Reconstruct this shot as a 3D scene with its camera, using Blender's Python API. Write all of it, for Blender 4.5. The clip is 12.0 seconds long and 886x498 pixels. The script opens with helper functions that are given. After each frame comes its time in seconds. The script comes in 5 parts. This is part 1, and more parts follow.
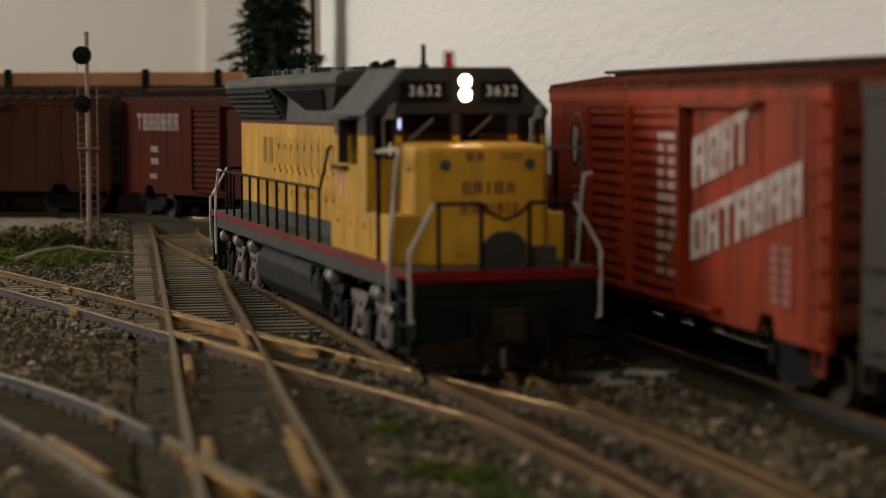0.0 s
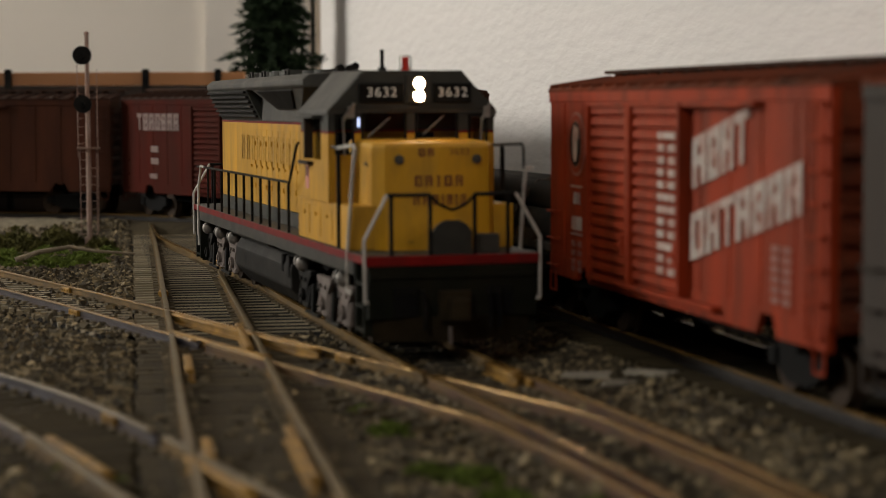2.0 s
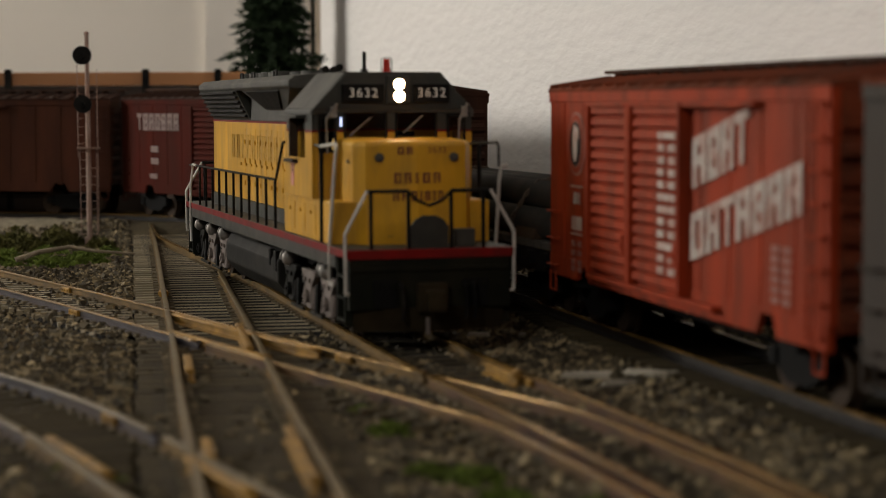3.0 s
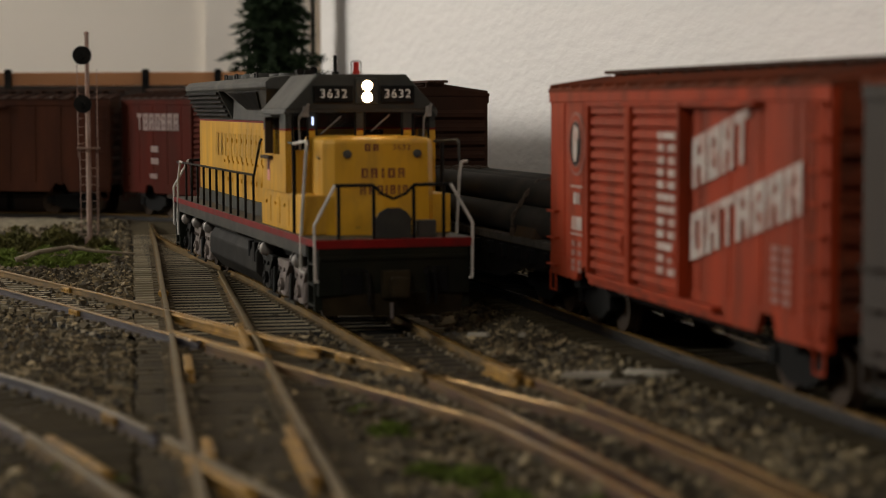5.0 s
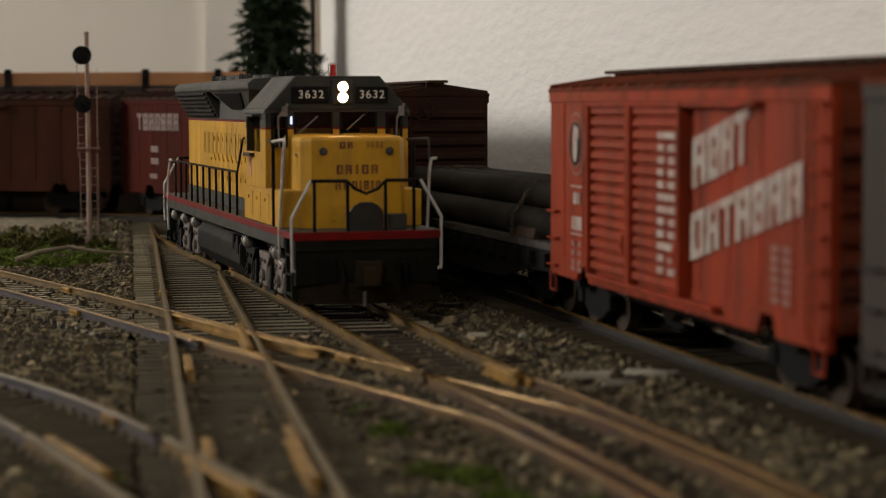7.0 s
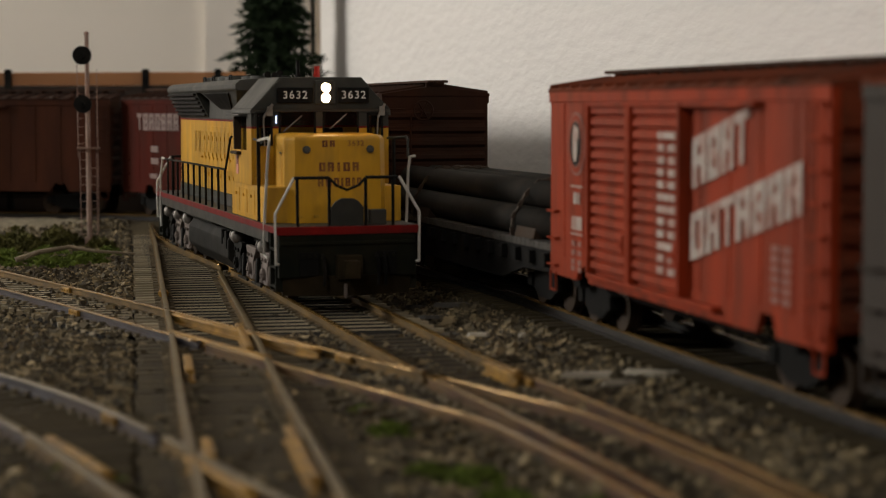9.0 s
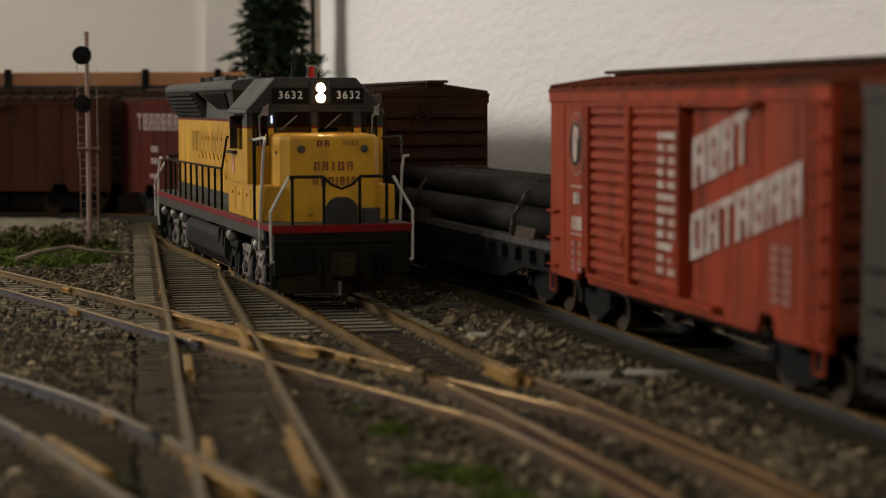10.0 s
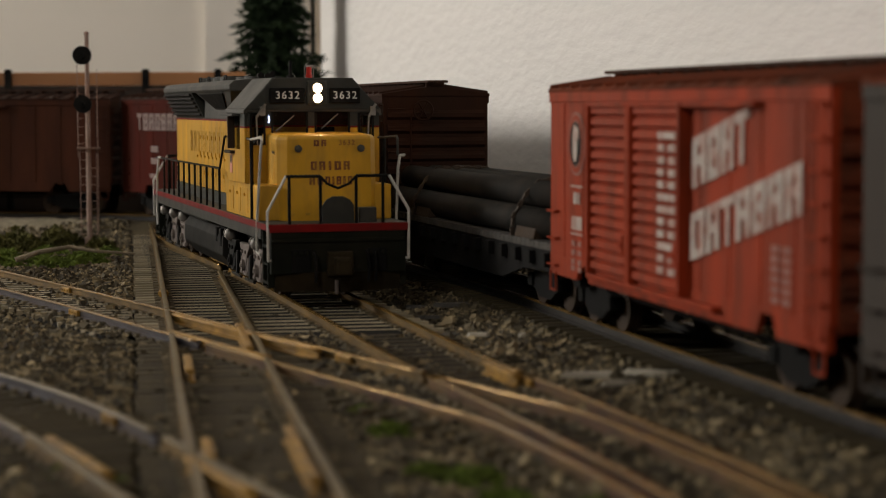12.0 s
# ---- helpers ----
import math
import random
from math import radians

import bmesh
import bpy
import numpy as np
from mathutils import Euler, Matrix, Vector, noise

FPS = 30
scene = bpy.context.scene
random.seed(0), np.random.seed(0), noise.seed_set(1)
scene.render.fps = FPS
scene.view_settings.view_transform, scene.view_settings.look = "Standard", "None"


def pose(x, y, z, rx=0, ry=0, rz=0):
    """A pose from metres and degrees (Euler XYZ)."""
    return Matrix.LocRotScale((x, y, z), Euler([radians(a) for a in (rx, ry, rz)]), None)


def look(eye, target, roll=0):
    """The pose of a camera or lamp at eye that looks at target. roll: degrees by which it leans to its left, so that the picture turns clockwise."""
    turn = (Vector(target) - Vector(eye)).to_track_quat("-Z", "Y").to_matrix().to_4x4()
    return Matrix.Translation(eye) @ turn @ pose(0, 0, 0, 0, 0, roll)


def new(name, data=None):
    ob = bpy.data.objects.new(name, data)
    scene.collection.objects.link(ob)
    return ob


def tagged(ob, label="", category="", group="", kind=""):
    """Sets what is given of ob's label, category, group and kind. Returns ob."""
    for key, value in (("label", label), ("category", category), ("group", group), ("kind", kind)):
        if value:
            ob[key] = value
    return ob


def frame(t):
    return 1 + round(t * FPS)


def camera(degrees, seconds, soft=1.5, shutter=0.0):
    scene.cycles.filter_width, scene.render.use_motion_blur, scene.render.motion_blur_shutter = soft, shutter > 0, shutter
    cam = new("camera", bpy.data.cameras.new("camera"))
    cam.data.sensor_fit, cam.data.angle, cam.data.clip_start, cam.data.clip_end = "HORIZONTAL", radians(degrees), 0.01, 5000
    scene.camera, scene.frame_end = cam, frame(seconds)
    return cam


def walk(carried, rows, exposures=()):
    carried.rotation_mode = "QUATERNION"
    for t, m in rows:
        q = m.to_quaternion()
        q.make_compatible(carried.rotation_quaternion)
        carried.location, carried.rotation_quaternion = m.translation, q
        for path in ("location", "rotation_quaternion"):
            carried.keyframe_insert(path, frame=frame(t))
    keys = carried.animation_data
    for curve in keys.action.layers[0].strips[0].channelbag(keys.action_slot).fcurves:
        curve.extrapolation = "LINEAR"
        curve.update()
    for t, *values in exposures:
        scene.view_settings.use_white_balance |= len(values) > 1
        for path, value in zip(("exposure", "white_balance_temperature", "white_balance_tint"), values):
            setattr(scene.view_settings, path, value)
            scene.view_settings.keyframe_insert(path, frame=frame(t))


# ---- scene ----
# A model railway in 1:87. Lengths below are in millimetres; K turns them into metres.
K = 0.001
CAM_H = 48.78
cam = camera(25.97, 12.0, soft=1.0)
walk(cam, [(0.0, pose(0, 0, CAM_H * K, 90 - 4.283, 0.20, 0)), (12.0, pose(0, 0, CAM_H * K, 90 - 4.283, 0.20, 0))])
cam.data.dof.use_dof = True
cam.data.dof.focus_distance = 0.55
cam.data.dof.aperture_fstop = 29.0

# ---- light ----
world = bpy.data.worlds.new("world")
scene.world = world
world.use_nodes = True
world.node_tree.nodes["Background"].inputs[0].default_value = (1.0, 0.93, 0.84, 1)
world.node_tree.nodes["Background"].inputs[1].default_value = 0.012
scene.view_settings.exposure = 0.0


def area_lamp(name, eye, target, sx, sy, watts, colour):
    d = bpy.data.lights.new(name, "AREA")
    d.shape, d.size, d.size_y, d.energy, d.color = "RECTANGLE", sx, sy, watts, colour
    ob = new(name, d)
    ob.matrix_world = look(eye, target)
    return tagged(ob, "warm white area light out of view, lighting the layout", "lamp")


# unseen key light, placed by the way the shadows fall
area_lamp("room_lamp", (-1.15, 0.91, 0.42), (0.05, 0.38, 0), 0.5, 0.36, 13.0, (1.0, 0.95, 0.87))
# fill light added behind the camera for the north wall and front faces
area_lamp("fill_lamp", (-0.55, -1.0, 0.98), (-0.15, 0.9, 0), 0.5, 0.5, 8.4, (1.0, 0.95, 0.87))

# ---- materials ----


def material(name, colour, rough=0.6, metal=0.0, var=0.25, scale=300.0, bump=0.15, bump_scale=900.0, dirt=None, dirt_amount=0.0, dirt_scale=60.0, stretch=(1, 1, 1), each=0.0, coat=0.0, spec=0.5):
    m = bpy.data.materials.new(name)
    m.use_nodes = True
    nt = m.node_tree
    n, l = nt.nodes, nt.links
    b = n["Principled BSDF"]
    b.inputs["Roughness"].default_value = rough
    b.inputs["Metallic"].default_value = metal
    b.inputs["Specular IOR Level"].default_value = spec
    b.inputs["Coat Weight"].default_value = coat
    tc = n.new("ShaderNodeTexCoord")
    mp = n.new("ShaderNodeMapping")
    mp.inputs["Scale"].default_value = stretch
    l.new(tc.outputs["Object"], mp.inputs[0])
    t1 = n.new("ShaderNodeTexNoise")
    t1.inputs["Scale"].default_value, t1.inputs["Detail"].default_value = scale, 4
    l.new(mp.outputs[0], t1.inputs[0])
    r = n.new("ShaderNodeMapRange")
    r.inputs[1].default_value, r.inputs[2].default_value = 0.3, 0.7
    r.inputs[3].default_value, r.inputs[4].default_value = 1 - var, 1 + var
    l.new(t1.outputs[0], r.inputs[0])
    mul = n.new("ShaderNodeVectorMath")
    mul.operation = "SCALE"
    mul.inputs[0].default_value = colour
    l.new(r.outputs[0], mul.inputs["Scale"])
    out = mul.outputs[0]
    if each:
        oi = n.new("ShaderNodeObjectInfo")
        r2 = n.new("ShaderNodeMapRange")
        r2.inputs[3].default_value, r2.inputs[4].default_value = 1 - each, 1 + each
        l.new(oi.outputs["Random"], r2.inputs[0])
        mul2 = n.new("ShaderNodeVectorMath")
        mul2.operation = "SCALE"
        l.new(out, mul2.inputs[0])
        l.new(r2.outputs[0], mul2.inputs["Scale"])
        out = mul2.outputs[0]
    if dirt:
        t2 = n.new("ShaderNodeTexNoise")
        t2.inputs["Scale"].default_value, t2.inputs["Detail"].default_value = dirt_scale, 6
        l.new(mp.outputs[0], t2.inputs[0])
        r3 = n.new("ShaderNodeMapRange")
        r3.inputs[1].default_value, r3.inputs[2].default_value = 0.42, 0.68
        r3.inputs[4].default_value = dirt_amount
        l.new(t2.outputs[0], r3.inputs[0])
        mx = n.new("ShaderNodeMix")
        mx.data_type = "RGBA"
        l.new(r3.outputs[0], mx.inputs[0])
        l.new(out, mx.inputs[6])
        mx.inputs[7].default_value = (*dirt, 1)
        out = mx.outputs[2]
    l.new(out, b.inputs["Base Color"])
    if bump:
        t3 = n.new("ShaderNodeTexNoise")
        t3.inputs["Scale"].default_value, t3.inputs["Detail"].default_value = bump_scale, 3
        l.new(mp.outputs[0], t3.inputs[0])
        bp = n.new("ShaderNodeBump")
        bp.inputs["Strength"].default_value, bp.inputs["Distance"].default_value = bump, 0.0005
        l.new(t3.outputs[0], bp.inputs["Height"])
        l.new(bp.outputs[0], b.inputs["Normal"])
        rr = n.new("ShaderNodeMapRange")
        rr.inputs[3].default_value, rr.inputs[4].default_value = max(0.02, rough - 0.12), min(1, rough + 0.12)
        l.new(t1.outputs[0], rr.inputs[0])
        l.new(rr.outputs[0], b.inputs["Roughness"])
    return m


def glow(name, colour, strength):
    m = bpy.data.materials.new(name)
    m.use_nodes = True
    b = m.node_tree.nodes["Principled BSDF"]
    b.inputs["Base Color"].default_value = (*colour, 1)
    b.inputs["Emission Color"].default_value = (*colour, 1)
    b.inputs["Emission Strength"].default_value = strength
    return m


def glass(name, tint=(0.9, 0.95, 0.95)):
    m = bpy.data.materials.new(name)
    m.use_nodes = True
    b = m.node_tree.nodes["Principled BSDF"]
    b.inputs["Base Color"].default_value = (*tint, 1)
    b.inputs["Transmission Weight"].default_value = 1.0
    b.inputs["Roughness"].default_value = 0.05
    b.inputs["IOR"].default_value = 1.2
    return m


M_WALL = material("white_wall_paint", (0.75, 0.725, 0.7), 0.85, var=0.04, scale=14, bump=0.75, bump_scale=230, stretch=(1, 0.32, 1), spec=0.2)
for node in M_WALL.node_tree.nodes:
    if node.type == "BUMP":
        node.inputs["Distance"].default_value = 0.0009
M_WALL2 = material("cream_wall_paint", (0.86, 0.80, 0.72), 0.85, var=0.03, scale=6, bump=0.15, bump_scale=60, spec=0.2)
M_PANELWALL = material("pale_cream_panel_paint", (0.85, 0.795, 0.725), 0.85, var=0.03, scale=6, bump=0.15, bump_scale=60, spec=0.2)
# ceiling out of view, darkened to hold down the ambient light
M_CEIL = material("dim_ceiling_paint", (0.45, 0.42, 0.38), 0.9, var=0.03, scale=5, bump=0.1, bump_scale=50)
M_FLOOR = material("room_carpet", (0.12, 0.10, 0.08), 0.95, var=0.2, scale=60, bump=0.2, bump_scale=400)
M_GROUND = material("scenery_soil", (0.0468, 0.0364, 0.02124), 0.95, var=0.4, scale=220, bump=0.8, bump_scale=700, dirt=(0.0845, 0.0676, 0.03913), dirt_amount=0.6, dirt_scale=45, spec=0.1)
M_PALE = material("pale_sand_scatter", (0.2405, 0.2015, 0.1346), 0.95, var=0.35, scale=400, bump=0.7, bump_scale=900, dirt=(0.156, 0.13, 0.0819), dirt_amount=0.6, dirt_scale=90)
M_STONE = material("ballast_stone", (0.1159, 0.09828, 0.06285), 0.9, var=0.45, scale=170, bump=0.3, bump_scale=1500, dirt=(0.056, 0.0434, 0.02528), dirt_amount=0.8, dirt_scale=70, spec=0.25)
M_TIE = material("weathered_tie", (0.2531, 0.2126, 0.144), 0.85, var=0.4, scale=350, bump=0.4, bump_scale=1200, stretch=(0.25, 2, 2), each=0.35, dirt=(0.1418, 0.1134, 0.07015), dirt_amount=0.35, dirt_scale=120, spec=0.25)
M_RAIL = material("rusty_rail", (0.135, 0.082, 0.026), 0.6, metal=0.15, var=0.4, scale=160, bump=0.25, bump_scale=1400, dirt=(0.055, 0.036, 0.016), dirt_amount=0.8, dirt_scale=90, spec=0.2)
M_HEAD = material("worn_rail_head", (0.27, 0.155, 0.042), 0.15, metal=0.5, var=0.3, scale=220, bump=0.0, bump_scale=1800, dirt=(0.115, 0.069, 0.02), dirt_amount=0.8, dirt_scale=120, spec=0.15)
M_RAILBLUE = material("bluish_dark_rail", (0.05357, 0.04838, 0.05702), 0.5, metal=0.1, var=0.35, scale=160, bump=0.2, bump_scale=1400, dirt=(0.0648, 0.03888, 0.02592), dirt_amount=0.7, dirt_scale=60, spec=0.25)
# siding rails only, much darker than the other rails
M_RAILDARK = material("near_black_siding_rail", (0.0168, 0.0138, 0.012), 0.5, metal=0.3, var=0.35, scale=160, bump=0.2, bump_scale=1400)
M_PANEL = material("dark_backing_panel", (0.03, 0.02, 0.014), 0.8, var=0.3, scale=40, bump=0.2)
# unseen side walls, kept dark so less light bounces under the cars
M_ROOM = material("unseen_dark_wall", (0.16, 0.11, 0.07), 0.7, var=0.2, scale=8, bump=0.1, bump_scale=40)
M_TIE2 = material("oily_brown_shaded_tie", (0.05421, 0.0411, 0.02057), 0.85, var=0.4, scale=350, bump=0.4, bump_scale=1200, stretch=(0.25, 2, 2), each=0.25, dirt=(0.03061, 0.02361, 0.01249), dirt_amount=0.6, dirt_scale=120, spec=0.2)
M_PLATE = material("brown_tie_plate", (0.1105, 0.0858, 0.04972), 0.8, var=0.4, scale=300, bump=0.3, spec=0.2, dirt=(0.039, 0.0299, 0.01768), dirt_amount=0.7, dirt_scale=200)
# shade on the near rails' sides is put into this dark maroon
M_RAILMAROON = material("shaded_maroon_rail_side", (0.066, 0.033, 0.0187), 0.55, metal=0.2, var=0.4, scale=160, bump=0.2, bump_scale=1400, dirt=(0.14, 0.083, 0.022), dirt_amount=0.8, dirt_scale=60, spec=0.25)
M_LETTER2 = material("dull_white_lettering", (0.18, 0.12, 0.105), 0.75, var=0.2, scale=400, bump=0.02)
M_NOSELETTER = material("rusty_brown_lettering", (0.1445, 0.03825, 0.0102), 0.6, var=0.25, scale=400, bump=0, dirt=(0.306, 0.1445, 0.0153), dirt_amount=0.7, dirt_scale=350)
M_HEADDULL = material("dull_dirty_rail_head", (0.1188, 0.08554, 0.03612), 0.42, metal=0.15, var=0.3, scale=200, bump=0.1, bump_scale=1200, dirt=(0.06736, 0.04752, 0.02047), dirt_amount=0.7, dirt_scale=90, spec=0.25)
M_TIEGAP = material("tie_gap_shade", (0.007, 0.0055, 0.004), 0.95, var=0.5, scale=600, bump=0.8, bump_scale=1400, spec=0.1)
M_GUARD = material("brass_guard_rail", (0.2875, 0.161, 0.0322), 0.5, metal=0.3, var=0.35, scale=250, bump=0.2, dirt=(0.1035, 0.0575, 0.0184), dirt_amount=0.7, dirt_scale=150, spec=0.25)
M_YELLOW = material("armour_yellow_paint", (0.555, 0.288, 0.013), 0.45, var=0.16, scale=120, bump=0.05, dirt=(0.33, 0.18, 0.022), dirt_amount=0.7, dirt_scale=230, stretch=(1, 1, 0.35), spec=0.35)
M_GREY = material("dark_grey_paint", (0.0285, 0.03, 0.0255), 0.5, var=0.2, scale=200, bump=0.08, dirt=(0.07, 0.064, 0.052), dirt_amount=0.45, dirt_scale=120, spec=0.25)
M_ROOFGREY = material("weathered_roof_grey", (0.0484, 0.0473, 0.0421), 0.6, var=0.2, scale=200, bump=0.1, dirt=(0.12, 0.11, 0.092), dirt_amount=0.5, dirt_scale=90, spec=0.25)
M_RED = material("signal_red_stripe", (0.17, 0.006, 0.005), 0.55, spec=0.15, var=0.15, scale=200, bump=0.05, dirt=(0.06, 0.012, 0.01), dirt_amount=0.5, dirt_scale=150)
M_TANK = material("sooty_tank_paint", (0.00925, 0.008977, 0.007813), 0.6, var=0.3, scale=150, bump=0.15, dirt=(0.0274, 0.02398, 0.01953), dirt_amount=0.5, dirt_scale=80, spec=0.1)
M_PILOT = material("muddy_pilot_paint", (0.00756, 0.00864, 0.005472), 0.65, var=0.3, scale=150, bump=0.15, dirt=(0.0216, 0.01584, 0.00792), dirt_amount=0.55, dirt_scale=70, spec=0.08)
M_MUD = material("caked_brown_mud", (0.026, 0.0185, 0.009), 0.85, var=0.35, scale=200, bump=0.3, dirt=(0.012, 0.01, 0.006), dirt_amount=0.6, dirt_scale=90, spec=0.1)
M_RUST = material("rust_brown", (0.036, 0.0198, 0.0096), 0.8, var=0.3, scale=300, bump=0.3, dirt=(0.025, 0.016, 0.01), dirt_amount=0.7, dirt_scale=150, spec=0.25)
M_SILVER = material("dusty_silver", (0.2457, 0.2315, 0.2126), 0.5, metal=0.35, var=0.2, scale=300, bump=0.1, dirt=(0.297, 0.243, 0.2025), dirt_amount=0.6, dirt_scale=200)
M_TRUCK = material("dusty_pink_grey_sideframe", (0.171, 0.1425, 0.1277), 0.75, var=0.25, scale=300, bump=0.2, dirt=(0.0855, 0.0684, 0.057), dirt_amount=0.7, dirt_scale=150, spec=0.15)
M_WHITE = material("dull_white_paint", (0.5, 0.48, 0.44), 0.55, var=0.12, scale=300, bump=0.05, dirt=(0.3, 0.27, 0.22), dirt_amount=0.5, dirt_scale=200)
M_BLACK = material("matt_black_paint", (0.005, 0.0048, 0.0046), 0.6, var=0.2, scale=300, bump=0.1, dirt=(0.028, 0.023, 0.019), dirt_amount=0.5, dirt_scale=150, spec=0.1)
M_DARK = material("underbody_black", (0.006, 0.0056, 0.0053), 0.8, var=0.2, scale=300, bump=0.1, spec=0.1)
M_CAR = material("faded_vermilion_car_paint", (0.285, 0.0335, 0.008), 0.62, var=0.16, scale=130, bump=0.06, stretch=(1, 1, 0.22), dirt=(0.115, 0.022, 0.008), dirt_amount=0.7, dirt_scale=170, spec=0.12)
M_CARROOF = material("grimy_roof_shaded_end", (0.15, 0.034, 0.014), 0.75, var=0.25, scale=130, bump=0.15, dirt=(0.04, 0.023, 0.016), dirt_amount=0.7, dirt_scale=70, spec=0.06)
M_WALKWOOD = material("dark_roofwalk_wood", (0.05, 0.025, 0.016), 0.8, var=0.3, scale=200, bump=0.2, stretch=(1, 0.2, 1), spec=0.1)
M_LETTER = material("chalky_white_lettering", (0.42, 0.35, 0.31), 0.75, var=0.2, scale=400, bump=0.02, dirt=(0.30, 0.12, 0.085), dirt_amount=0.75, dirt_scale=230)
M_LETTER_DIM = material("faded_lettering", (0.25, 0.1, 0.075), 0.75, var=0.2, scale=400, bump=0.02)
M_MAROON = material("oxide_brown_car_paint", (0.05766, 0.00837, 0.004464), 0.65, var=0.2, scale=120, bump=0.08, stretch=(1, 1, 0.3), dirt=(0.03255, 0.01209, 0.006696), dirt_amount=0.6, dirt_scale=90, spec=0.04)
M_BROWN = material("dark_brown_car_paint", (0.02484, 0.007695, 0.002916), 0.7, var=0.25, scale=120, bump=0.1, stretch=(1, 1, 0.3), dirt=(0.0216, 0.00945, 0.00486), dirt_amount=0.6, dirt_scale=90, spec=0.12)
M_RUSSET = material("russet_car_paint", (0.0575, 0.01688, 0.006875), 0.7, var=0.3, scale=110, bump=0.1, stretch=(1, 1, 0.3), dirt=(0.0275, 0.01, 0.005), dirt_amount=0.7, dirt_scale=60, spec=0.12)
M_GREYCAR = material("faded_grey_car_paint", (0.0306, 0.0221, 0.01662), 0.7, var=0.2, scale=100, bump=0.1, stretch=(1, 1, 0.3), dirt=(0.034, 0.0238, 0.01662), dirt_amount=0.6, dirt_scale=80, spec=0.25)
M_PIPE = material("dark_steel_pipe", (0.01793, 0.01683, 0.0153), 0.75, metal=0.2, var=0.2, scale=120, bump=0.06, dirt=(0.051, 0.0425, 0.034), dirt_amount=0.5, dirt_scale=90, spec=0.1)
M_DECK = material("grey_flatcar_planks", (0.042, 0.03696, 0.03108), 0.85, var=0.3, scale=260, bump=0.3, each=0.2)
M_CHAIN = material("rusty_chain", (0.05, 0.032, 0.02), 0.75, metal=0.2, var=0.4, scale=500, bump=0.2)
M_WOOD = material("orange_pine", (0.459, 0.2025, 0.07425), 0.6, var=0.2, scale=40, bump=0.1, stretch=(0.2, 1, 1), dirt=(0.3375, 0.135, 0.04455), dirt_amount=0.6, dirt_scale=25)
M_POST = material("tan_corner_post", (0.48, 0.39, 0.30), 0.7, var=0.12, scale=60, bump=0.1)
M_LEAF = material("dark_conifer_foliage", (0.0165, 0.0285, 0.01215), 0.9, var=0.45, scale=250, bump=0.2, spec=0.15)
M_BARK = material("bark", (0.07, 0.05, 0.035), 0.9, var=0.3, scale=250, bump=0.5)
M_MOSS = material("moss_green_clumps", (0.08944, 0.1219, 0.0208), 0.95, var=0.5, scale=200, bump=0.3, spec=0.1, dirt=(0.1105, 0.1365, 0.02912), dirt_amount=0.6, dirt_scale=120)
M_BUSH = material("dark_shrub_clumps", (0.0806, 0.0754, 0.0234), 0.95, var=0.5, scale=200, bump=0.3, spec=0.1)
M_TWIG = material("pale_twig", (0.19, 0.15, 0.1), 0.85, var=0.3, scale=200, bump=0.3)
M_CHIP = material("pale_wood_chip", (0.33, 0.3, 0.24), 0.85, var=0.2, scale=250, bump=0.2)
M_MAST = material("rusty_silver_mast", (0.3, 0.21, 0.17), 0.6, metal=0.2, var=0.3, scale=200, bump=0.1, dirt=(0.2, 0.085, 0.05), dirt_amount=0.7, dirt_scale=60)
M_REDLENS = material("red_beacon_lens", (0.5, 0.03, 0.02), 0.2, var=0.05, scale=300, bump=0)
M_LAMP = glow("headlight_glow", (1.0, 0.66, 0.36), 100.0)
M_BLUELAMP = glow("blue_white_marker_glow", (0.55, 0.65, 1.0), 2.0)
M_GLASS = glass("cab_glass")
M_DIGIT = material("white_digit_paint", (0.75, 0.74, 0.70), 0.6, var=0.05, scale=300, bump=0)
M_WORN = material("worn_brown_lettering", (0.45, 0.245, 0.015), 0.6, var=0.3, scale=500, bump=0, dirt=(0.50, 0.28, 0.016), dirt_amount=1.0, dirt_scale=420)
M_SHIELD = material("pink_shield_decal", (0.62, 0.25, 0.2), 0.6, var=0.1, scale=300, bump=0)

# ---- mesh helpers (millimetres) ----


def part(name, bm, material_, parent=None, label="", smooth=False, kind=""):
    """Links a bmesh, in millimetres, as one mesh object under a thing or a part."""
    bmesh.ops.transform(bm, matrix=Matrix.Diagonal((K, K, K, 1)), verts=bm.verts)
    me = bpy.data.meshes.new(name)
    if smooth:
        for f in bm.faces:
            f.smooth = True
    bm.to_mesh(me)
    bm.free()
    me.materials.append(material_)
    ob = new(name, me)
    if parent:
        ob.parent = parent
    return tagged(ob, label=label, kind=kind)


def thing(name, m, label, category, group=""):
    ob = new(name)
    ob.empty_display_size = 0.01
    ob.matrix_world = m
    return tagged(ob, label, category, group)


def mm(x, y, z, rx=0, ry=0, rz=0):
    return pose(x * K, y * K, z * K, rx, ry, rz)


def box(bm, x0, x1, y0, y1, z0, z1, bevel=0.0, turn=None):
    vs = [bm.verts.new((x, y, z)) for x in (x0, x1) for y in (y0, y1) for z in (z0, z1)]
    fs = [bm.faces.new([vs[i] for i in f]) for f in ((0, 1, 3, 2), (4, 6, 7, 5), (0, 4, 5, 1), (2, 3, 7, 6), (0, 2, 6, 4), (1, 5, 7, 3))]
    if turn:
        bmesh.ops.transform(bm, matrix=turn, verts=vs)
    if bevel:
        es = list({e for f in fs for e in f.edges})
        bmesh.ops.bevel(bm, geom=es, offset=bevel, segments=2, affect="EDGES", profile=0.6)


def rod(bm, p, q, r, n=8, r2=None):
    p, q = Vector(p), Vector(q)
    d = q - p
